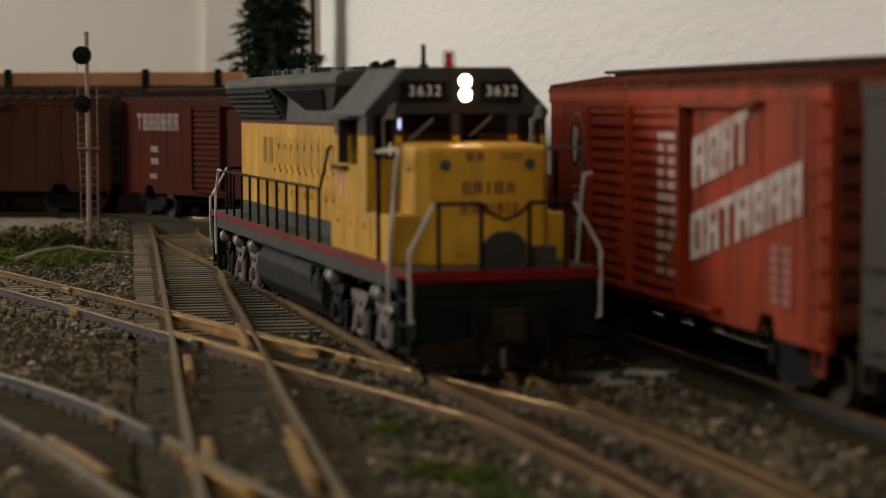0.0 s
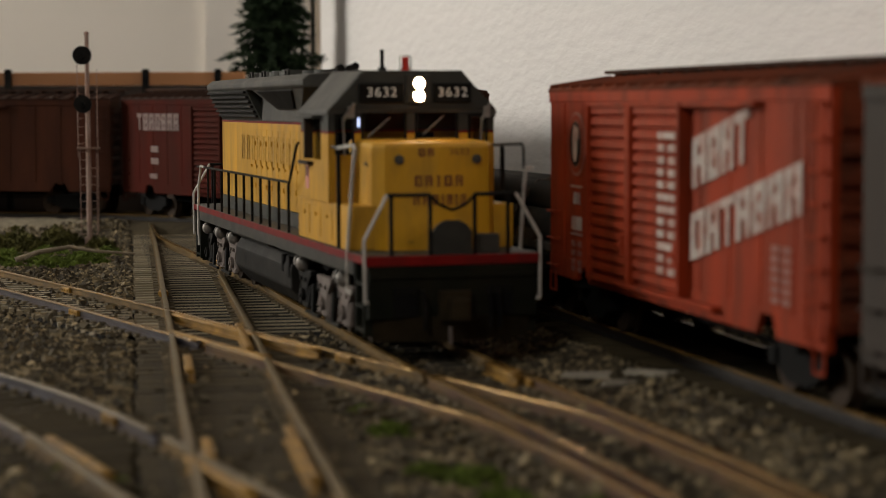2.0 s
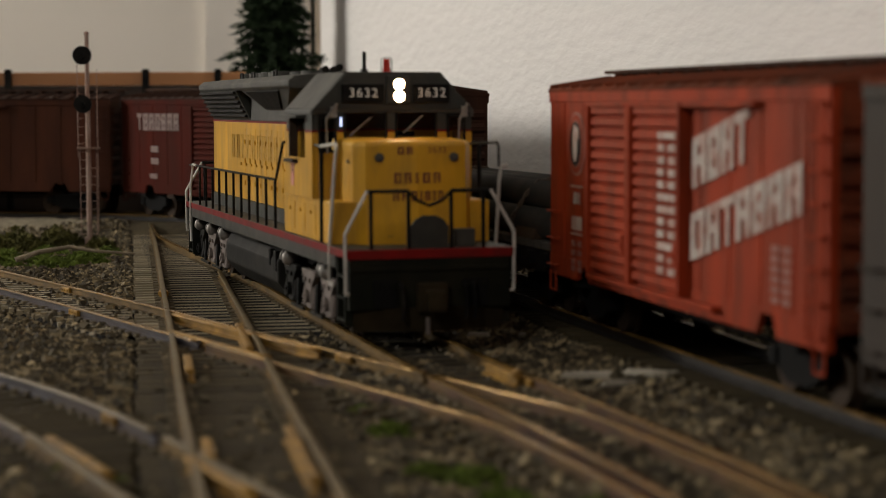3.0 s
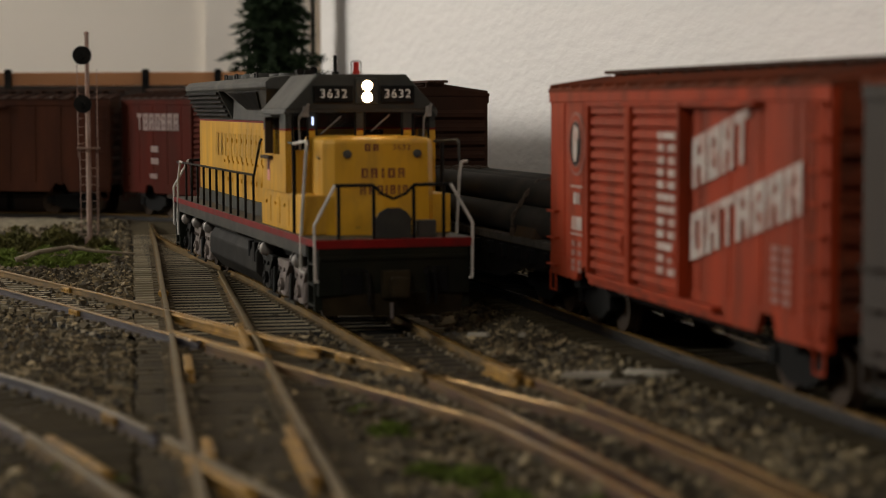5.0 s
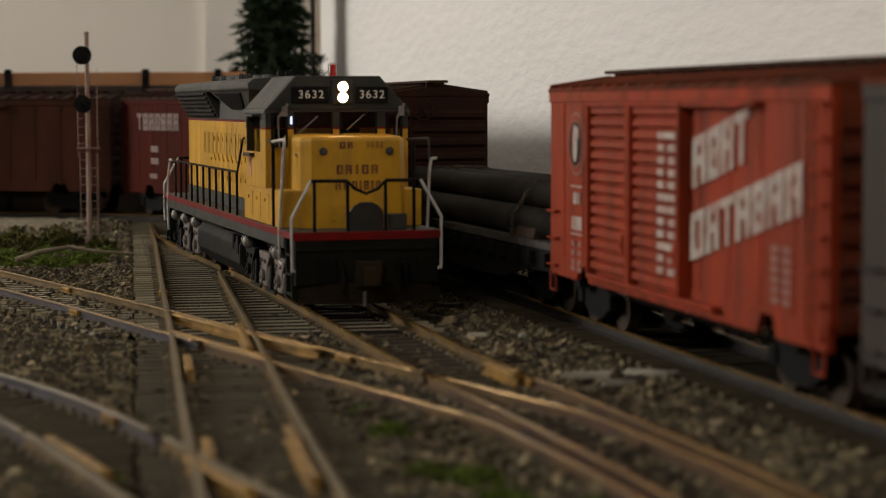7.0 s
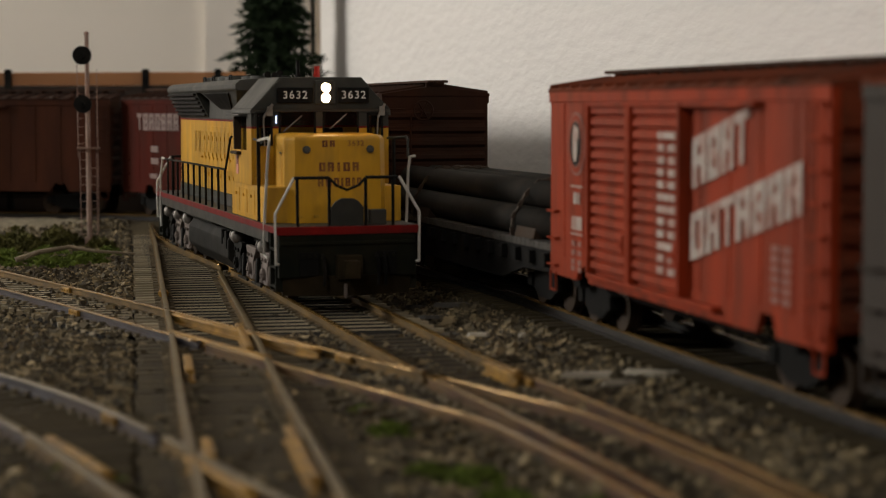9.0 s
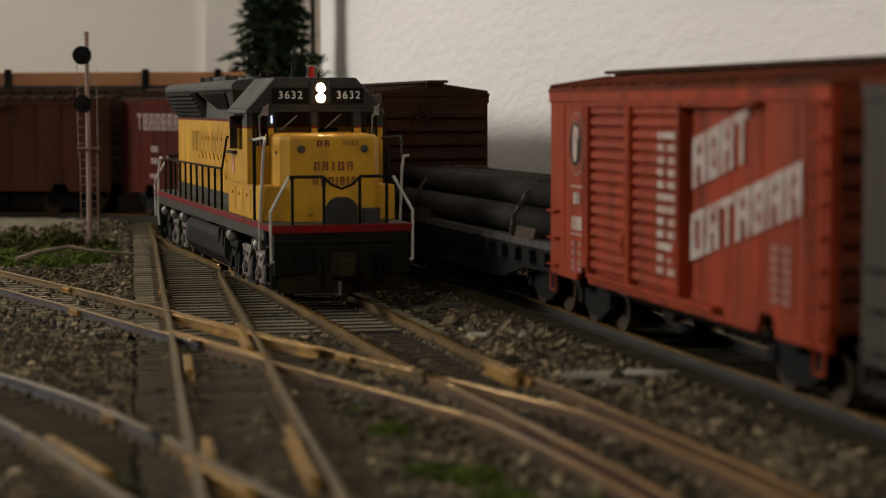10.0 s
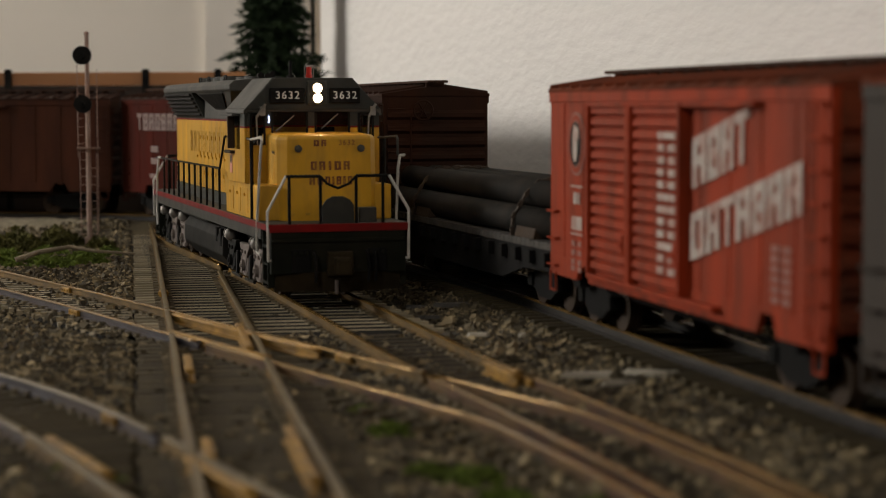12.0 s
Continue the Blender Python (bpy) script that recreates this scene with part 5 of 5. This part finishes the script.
    while y < 150:
        for sx in (-1, 1):
            bm = bmesh.new()
            a, b = sorted((sx * (HW - 0.1), sx * (HW + 0.1)))
            box(bm, a, b, y, y + 7.15, 25, 42.6, 0.05)
            for z in (28, 34, 39):
                rod(bm, (sx * (HW + 0.2), y + 0.3, z - 0.6), (sx * (HW + 0.2), y + 0.3, z + 0.6), 0.22, 5)
            rod(bm, (sx * HW, y + 5.6, 33), (sx * (HW + 0.5), y + 5.6, 33), 0.35, 6)
            part("hood_door", bm, M_YELLOW, lo)
        y += 7.4
    # faint worn lettering on the hood side, as bars
    for sx in (-1, 1):
        for k in range(11):
            y0 = 84 + k * 7.6
            bm = bmesh.new()
            a, b = sorted((sx * (HW + 0.16), sx * (HW + 0.24)))
            for q in (0, 2.6):
                box(bm, a, b, y0 + q, y0 + q + 1.0, 34.5, 41)
            part("lettering", bm, M_WORN, lo, "worn brown lettering bars")
    # dynamic brake hump, intake boxes and flared radiators
    bm = made(prism, [(-15.6, 52.8), (15.6, 52.8), (16.2, 53.4), (16.2, 54.6), (14.8, 55.8), (8.5, 56.4), (-8.5, 56.4), (-14.8, 55.8), (-16.2, 54.6), (-16.2, 53.4)], 63, 195.5, 0.3)
    slab = part("roof_slab", bm, M_ROOFGREY, lo, "weathered pale grey overhanging roof edge")
    bm = bmesh.new()
    tiers = [[bm.verts.new((x, yy, z)) for x, yy in ((-w, y0), (w, y0), (w, y1), (-w, y1))] for w, y0, y1, z in ((HW + 0.1, 85, 112, 47.6), (15.4, 66, 130, 52.9))]
    bm.faces.new(tiers[0][::-1])
    bm.faces.new(tiers[1])
    for k in range(4):
        bm.faces.new((tiers[0][k], tiers[0][(k + 1) % 4], tiers[1][(k + 1) % 4], tiers[1][k]))
    bmesh.ops.recalc_face_normals(bm, faces=bm.faces)
    intake = part("intake_box", bm, M_ROOFGREY, lo, "flared grey intake housing")
    for sx in (-1, 1):
        bm = bmesh.new()
        quad = [(sx * (HW + 0.55), 90, 48.2), (sx * (HW + 0.55), 110, 48.2), (sx * 15.2, 122, 52.4), (sx * 15.2, 80, 52.4)]
        va = [bm.verts.new(q) for q in quad]
        vb = [bm.verts.new((q[0] + sx * 0.25, q[1], q[2] - 0.2)) for q in quad]
        bm.faces.new(va)
        bm.faces.new(vb[::-1])
        for k in range(4):
            bm.faces.new((va[k], vb[k], vb[(k + 1) % 4], va[(k + 1) % 4]))
        bmesh.ops.recalc_face_normals(bm, faces=bm.faces)
        part("intake_screen", bm, M_BLACK, intake, "dark intake screen")
    bm = made(prism, [(-HW, 45.0), (HW, 45.0), (15.9, 52.9), (-15.9, 52.9)], 135, 195.5, 0.2)
    rad = part("radiator", bm, M_GREY, lo, "flared radiator section")
    for sx in (-1, 1):
        for k in range(6):
            t = (k + 0.5) / 6
            x, z = sx * (HW + 0.2 + 3.9 * t), 45.3 + 7.4 * t
            a, b = sorted((x - sx * 0.3, x + sx * 0.75))
            part("louvre", made(box, a, b, 137, 194.5, z - 0.15, z + 0.5, 0.08), M_BLACK, rad, "dark radiator louvre")
    for y in (142, 156, 170, 184):
        bm = bmesh.new()
        rod(bm, (0, y, 56.2), (0, y, 57.8), 5.6, 24)
        rod(bm, (0, y, 57.8), (0, y, 58.1), 4.8, 24)
        part("roof_fan", bm, M_GREY, top, "dark round cooling fan")
    for y in (100, 114):
        bm = bmesh.new()
        rod(bm, (0, y, 55.2), (0, y, 57.4), 5.4, 24)
        part("roof_fan", bm, M_GREY, top)
    bm = bmesh.new()
    box(bm, -3, 3, 86, 91, 54, 57.2, 0.4)
    part("exhaust_stack", bm, M_BLACK, top)
    bm = bmesh.new()
    for k, (x, z) in enumerate(((-5, 57.0), (-3.4, 57.6), (-6.6, 57.2))):
        rod(bm, (x, 70 + k, z), (x, 65 + k, z), 0.4, 8, 0.9)
    box(bm, -6.5, -3.5, 69, 72, 55.2, 57.4, 0.2)
    part("horn", bm, M_BLACK, top)
    for yy in (128, 160, 178):
        for sx in (-1, 1):
            bm = bmesh.new()
            tube(bm, [(sx * 6, yy, 54), (sx * 6, yy, 58), (sx * 6, yy + 4, 58), (sx * 6, yy + 4, 54)], 0.25, 5)
            part("lifting_lug", bm, M_BLACK, top)
    # fuel tank, air reservoirs
    bm = made(prism, [(-14.5, 14), (-16, 11.5), (-16, 6.5), (-12.5, 2.6), (12.5, 2.6), (16, 6.5), (16, 11.5), (14.5, 14)], 79, 152, 0.6)
    part("fuel_tank", bm, M_TANK, lo, "sooty black fuel tank")
    for sx in (-1, 1):
        bm = bmesh.new()
        rod(bm, (sx * 15.0, 104, 16.4), (sx * 15.0, 152, 16.4), 2.1, 18)
        for yy in (104, 152):
            ball(bm, (sx * 15.0, yy, 16.4), 2.08, 2, (1, 0.5, 1))
        part("air_reservoir", bm, M_ROOFGREY, lo, "grey air reservoir")
        bm = bmesh.new()
        rod(bm, (sx * 15.6, 88, 14), (sx * 15.6, 88, 10), 0.8, 8)
        box(bm, sx * 15.6 - 0.7, sx * 15.6 + 0.7, 80, 83, 9, 14, 0.2)
        part("tank_fitting", bm, M_BLACK, lo)
    power_truck(lo, (28.5, 48.0, 68.0), (28.5, 48.0), (29.0, 69.0))
    power_truck(lo, (161.0, 181.0, 202.0), (161.0, 181.0), (159.0, 180.0, 202.0))
    # side handrails: dark stanchions and rails, white at the ends
    for sx in (-1, 1):
        x = sx * 17.4
        for y in np.linspace(74, 188, 11):
            bm = made(tube, [(x, y, 19.4), (x, y, 31.2)], 0.36, 6)
            part("stanchion", bm, M_BLACK, lo)
        bm = made(tube, [(x, 62.5, 40.5), (x, 64.5, 40), (x, 73, 31.4), (x, 196, 31.2), (x, 207, 31.0)], 0.32, 6)
        part("handrail", bm, M_BLACK, lo)
        for yy, s in ((0, 1), (REAR, -1)):
            def g(v):
                return yy + s * v
            if s == 1 and sx < 0:
                pts = [(-17.5, 23.4, 40.2), (-17.5, 9.6, 41.0), (-17.5, 8.7, 40.2), (-17.6, 10.4, 35.4), (-17.8, 14.4, 20.0), (-17.8, 15.0, 12.2), (-17.2, 13.4, 11.6)]
            elif s == 1:
                pts = [(19.2, 9.0, 36.3), (17.8, 9.0, 36.1), (17.4, 9.2, 33.0), (17.8, 12.6, 20.5), (17.8, 13.4, 11.6), (16.8, 12.6, 11.2)]
            else:
                pts = [(sx * 17.8, g(10.0), 8.2), (sx * 18.0, g(10.0), 12.5), (sx * 17.9, g(10.5), 25), (sx * 17.5, g(12), 30), (sx * 17.5, g(12.5), 31.4), (sx * 17.5, g(18.5), 31.2)]
            part("grab_iron", made(tube, pts, 0.36, 6), M_WHITE, lo, "white painted step handrail")
            bm = made(tube, [(sx * 15.6, g(1.4), 10.8), (sx * 17.7, g(0.4), 11.0), (sx * 17.8, g(0.5), 23), (sx * 13.0, g(1.2), 31.6)], 0.36, 6)
            part("grab_iron", bm, M_WHITE, lo, "white painted end handrail")
        pts = [(x, 23.4, 40.2), (x, 29.6, 40.4)] if sx < 0 else [(x, 29.6, 40.4), (x, 10.6, 41.0), (x, 9.6, 40.2), (x, 9.4, 36.0)]
        part("handrail", made(tube, pts, 0.3, 6), M_GREY, lo)
        part("stanchion", made(tube, [(x, 23.2, 20), (x, 23.4, 40.2)], 0.5, 6), M_BLACK, lo, "dark grab post beside the nose")
    for yy, s in ((0.0, 1), (REAR, -1)):
        for x in (-12.2, -4.4, 4.6, 11.4):
            part("stanchion", made(tube, [(x, yy + s * 1.2, 19.6), (x, yy + s * 1.2, 31.4)], 0.42, 6), M_BLACK, lo)
        bm = made(tube, [(-13.0, yy + s * 1.2, 31.5), (-4.4, yy + s * 1.2, 31.5)], 0.4, 6)
        tube(bm, [(4.6, yy + s * 1.2, 31.5), (12.6, yy + s * 1.2, 31.5)], 0.4, 6)
        part("handrail", bm, M_BLACK, lo)
        bm = made(tube, [(-4.4, yy + s * 1.2, 31.4), (-2.6, yy + s * 1.0, 29.6), (0, yy + s * 1.0, 28.5), (2.8, yy + s * 1.0, 29.6), (4.6, yy + s * 1.2, 31.4)], 0.33, 6)
        part("safety_chain", bm, M_BLACK, lo)
    # flag-iron mark on the nose side
    bm = bmesh.new()
    tube(bm, [(-11.7, 20, 36), (-12.4, 19.4, 37), (-12.4, 21.4, 37.2), (-11.7, 22.4, 36.2)], 0.25, 5)
    part("grab_iron", bm, M_TWIG, nose)
    return lo


LOCO = locomotive()

# ---- scenery ----


def signal():
    m = mm(-133.2, 722, -3.2)
    s = thing("signal_mast", m, "slender rusty silver model signal mast with two round dark targets", "railway signal")
    bm = bmesh.new()
    rod(bm, (0, 0, 0), (0, 0, 3), 1.9, 12)
    rod(bm, (0, 0, 3), (0, 0, 79), 1.0, 10, 0.8)
    ball(bm, (0, 0, 79), 1.1, 1)
    part("mast", bm, M_MAST, s)
    for z, r in ((71.0, 3.5), (52.8, 3.3)):
        bm = bmesh.new()
        rod(bm, (-1.5, -2.2, z), (-1.5, -1.0, z), r, 26)
        rod(bm, (-1.5, -1.0, z), (-1.5, 1.2, z), 1.3, 12)
        h = part("signal_head", bm, M_BLACK, s, "round black signal target")
        bm = bmesh.new()
        rod(bm, (-1.5, -2.2, z), (-1.5, -4.0, z), 1.0, 12)
        part("lamp_hood", bm, M_BLACK, h)
    bm = bmesh.new()
    for x in (-3.9, 3.4):
        rod(bm, (x, 0.8, 33 if x < 0 else 5), (x, 0.8, 69 if x < 0 else 66), 0.15, 5)
        rod(bm, (x * 0.85, 0.8, 2), (x * 0.85, 0.8, 36), 0.14, 5)
    for z in np.arange(4, 66, 3.1):
        tube(bm, [(-3.2 if z < 36 else -3.9, 0.8, z), (-1.8 if z > 36 else 0, 0.8, z)], 0.11, 4)
        if z < 30:
            tube(bm, [(0, 0.8, z), (3, 0.8, z)], 0.11, 4)
    part("ladder", bm, M_MAST, s)
    bm = bmesh.new()
    box(bm, -4.2, 4.2, -1.5, 1.5, 36, 36.6, 0.1)
    part("platform", bm, M_MAST, s)


signal()


def conifer():
    t = thing("conifer", mm(-85, 982, -4.4), "dense dark green model conifer behind the train", "tree")
    rng = random.Random(5)
    bm = made(rod, (0, 0, 0), (0, 0, 150), 3.2, 10, 0.6)
    part("trunk", bm, M_BARK, t)
    bm = bmesh.new()
    verts, faces = [], []
    for tier in range(26):
        z = 30 + tier * 4.6
        reach = 36.0 * (1 - (z - 30) / 175) * rng.uniform(0.72, 1.1)
        for k in range(14):
            a = 2 * math.pi * (k + rng.random()) / 14
            r = reach * rng.uniform(0.6, 1.08)
            droop = rng.uniform(0.12, 0.4)
            for j in range(34):
                u = (j + rng.random()) / 34
                c = Vector((math.cos(a) * r * u, math.sin(a) * r * u, z - droop * r * u * u + 2 * u))
                spread = 1.2 + 3.4 * (1 - u)
                c += Vector((rng.uniform(-1, 1), rng.uniform(-1, 1), rng.uniform(-0.7, 0.7))) * spread
                size = rng.uniform(1.2, 1.7)
                d = Vector((math.cos(a) + rng.uniform(-0.9, 0.9), math.sin(a) + rng.uniform(-0.9, 0.9), rng.uniform(-0.7, 0.4))).normalized()
                w = d.cross(Vector((rng.uniform(-1, 1), rng.uniform(-1, 1), 1))).normalized() * rng.uniform(0.6, 1.1) * size
                e = c + d * rng.uniform(2.0, 4.4) * size
                i = len(verts)
                verts += [c - w, c + w, e, c + Vector((0, 0, 0.7))]
                faces += [(i, i + 1, i + 2), (i, i + 3, i + 2), (i + 1, i + 3, i + 2)]
    me = bpy.data.meshes.new("crown")
    me.from_pydata([tuple(v * K) for v in verts], [], faces)
    me.materials.append(M_LEAF)
    ob = new("crown", me)
    ob.parent = t
    bm.free()


conifer()


def clump(name, spots, mat, label, category, leaf=1.5, n=70, seed=3):
    """Ground cover: tufts of small leaf flakes heaped on the soil."""
    rng = random.Random(seed)
    verts, faces = [], []
    for x, y, r, h in spots:
        z0 = ground_height(x, y)
        for _ in range(int(n * r)):
            a, q = rng.uniform(0, 6.283), rng.random() ** 0.6
            c = Vector((x + math.cos(a) * q * r, y + math.sin(a) * q * r, z0 + h * (1 - q * q) * rng.random() ** 0.5))
            d = Vector((rng.uniform(-1, 1), rng.uniform(-1, 1), rng.uniform(-0.2, 1))).normalized() * leaf * rng.uniform(0.5, 1.3)
            w = d.cross(Vector((rng.uniform(-1, 1), rng.uniform(-1, 1), rng.uniform(-1, 1)))).normalized() * leaf * rng.uniform(0.3, 0.6)
            i = len(verts)
            verts += [c - w, c + w, c + d + w * 0.4, c + d - w * 0.4]
            faces.append((i, i + 1, i + 2, i + 3))
    me = bpy.data.meshes.new(name)
    me.from_pydata([tuple(v * K) for v in verts], [], faces)
    me.materials.append(mat)
    tagged(new(name, me), label, category, kind="stuff")


def scenery():
    rng = random.Random(8)
    bush = [(-170 + rng.uniform(-34, 30), 706 + rng.uniform(-36, 34), rng.uniform(4, 8), rng.uniform(3, 8)) for _ in range(40)]
    bush += [(-161, 722, 6, 8), (-128, 712, 5, 5), (-124, 706, 4, 4), (-150, 690, 7, 7), (-166, 680, 9, 7), (-176, 668, 8, 6)]
    clump("shrubs", bush, M_BUSH, "dark green and brown shrub tufts beside the signal", "bushes", 1.5, 70, 1)
    moss = [(-148 + rng.uniform(-30, 36), 654 + rng.uniform(-26, 30), rng.uniform(4, 7), rng.uniform(1, 3.5)) for _ in range(38)]
    moss += [(-2, 268, 5, 1.2), (4, 262, 6, 1.5), (8, 247, 5, 1.2), (20, 243, 5, 1.0), (-8, 305, 5, 1.0), (-14, 325, 3, 0.8), (-48, 262, 5, 1.2), (-53, 268, 5, 1.2), (-122, 426, 6, 1.2), (-115, 432, 4, 1.2)]
    moss[-10:] = [(x, y, r, h * 2.1) for x, y, r, h in moss[-10:]]
    clump("moss", moss, M_MOSS, "bright green moss tufts on the gravel", "moss", 1.0, 90, 2)
    # pale sand behind the shrubs
    bm = bmesh.new()
    for i in range(13):
        for j in range(24):
            x0, y0 = -262 + j * 5.0, 762 + i * 7.0
            if j + abs(i - 7) * 0.9 + rng.uniform(-2.5, 2.5) < 22:
                vs = [bm.verts.new((x, y, ground_height(x, y) + 0.35)) for x, y in ((x0, y0), (x0 + 5.0, y0), (x0 + 5.0, y0 + 7.0), (x0, y0 + 7.0))]
                bm.faces.new(vs)
    bmesh.ops.remove_doubles(bm, verts=bm.verts, dist=0.05)
    tagged(part("sand_patch", bm, M_PALE, smooth=True), "pale sandy soil scattered beside the track", "ground", kind="structure")
    # fallen twig
    bm = bmesh.new()
    pts = [Vector((x, y, ground_height(x, y) + dz)) for x, y, dz in ((-143, 640, 2.2), (-136, 643, 4.2), (-126, 646, 5.6), (-117, 644, 4.4), (-104, 646, 3.4))]
    for i, (a, b) in enumerate(zip(pts, pts[1:])):
        rod(bm, a, b, 1.0 - 0.15 * i, 8, 0.85 - 0.15 * i)
    rod(bm, pts[1], pts[1] + Vector((-3, -8, -1.8)), 0.7, 6, 0.4)
    tagged(part("twig", bm, M_TWIG), "pale dry twig lying on the ground", "twig")
    # pale wood chips and flat stones
    chips = [(30, 354, 20, 5.5, 4), (38, 350, 10, 5.0, -14), (41, 346, 7, 1.6, 60), (31.5, 343, 8, 1.2, 25), (2.5, 476, 11, 5, -4), (-6.5, 483, 8, 4, 8), (-3.0, 462, 7, 2.5, 0), (1.2, 428, 6.5, 4, 10), (7.8, 422, 7, 4, -20), (17, 412, 2, 1.8, 0), (14.5, 285, 9, 3, 5)]
    for i, (x, y, l, w, turn) in enumerate(chips):
        bm = bmesh.new()
        n = 9
        ring = [(math.cos(2 * math.pi * k / n) * l / 2 * rng.uniform(0.75, 1.1), math.sin(2 * math.pi * k / n) * w / 2 * rng.uniform(0.6, 1.15)) for k in range(n)]
        lo_v = [bm.verts.new((a, b, 0)) for a, b in ring]
        hi_v = [bm.verts.new((a * 0.9, b * 0.85, 0.7 + rng.uniform(-0.15, 0.3))) for a, b in ring]
        bm.faces.new(hi_v)
        bm.faces.new(lo_v[::-1])
        for k in range(n):
            bm.faces.new((lo_v[k], lo_v[(k + 1) % n], hi_v[(k + 1) % n], hi_v[k]))
        ob = part("wood_chip", bm, M_CHIP if i < 4 or i > 7 else M_DECK)
        ob.matrix_world = mm(x, y, ground_height(x, y) + 1.0, rng.uniform(-4, 4), rng.uniform(-4, 4), turn)
        tagged(ob, "pale splinter of wood lying on the ballast" if i < 4 else "flat grey chip lying on the ballast", "wood chip", "loose chips")
    # wooden rail on dark posts behind the far cars
    f = thing("timber_barrier", mm(0, 0, 0), "orange pine rail on dark posts behind the far cars", "barrier")
    # added dark panel, keeps the bright wall out of the gaps between cars
    part("panel", made(box, -420, -92, 893.5, 898.5, -5, 58.2, 0.2), M_PANEL, f, "dark lower panel added to darken the gaps under the cars")
    part("board", made(box, -420, -92, 893, 899, 58.3, 64.5, 0.4), M_WOOD, f)
    for x in (-262, -201, -137.5, -104):
        bm = made(box, x - 1.5, x + 1.5, 890.2, 892.9, -5, 65.9, 0.3)
        part("post", bm, M_BLACK, f)


scenery()


def motions():
    rows = [(0.0, 1.0), (0.5, 0.938), (1.0, 0.8745), (1.5, 0.8125), (2.0, 0.7505), (2.5, 0.6895), (3.0, 0.628), (4.0, 0.513), (5.0, 0.4086), (5.5, 0.3595), (6.0, 0.3114), (6.5, 0.2645), (7.0, 0.2207), (8.0, 0.139), (9.0, 0.0746), (9.5, 0.0492), (10.0, 0.0285), (10.5, 0.0141), (11.0, 0.0055), (11.5, 0.0), (12.0, 0.0)]
    walk(LOCO, [(t, loco_pose(s)) for t, s in rows])


motions()
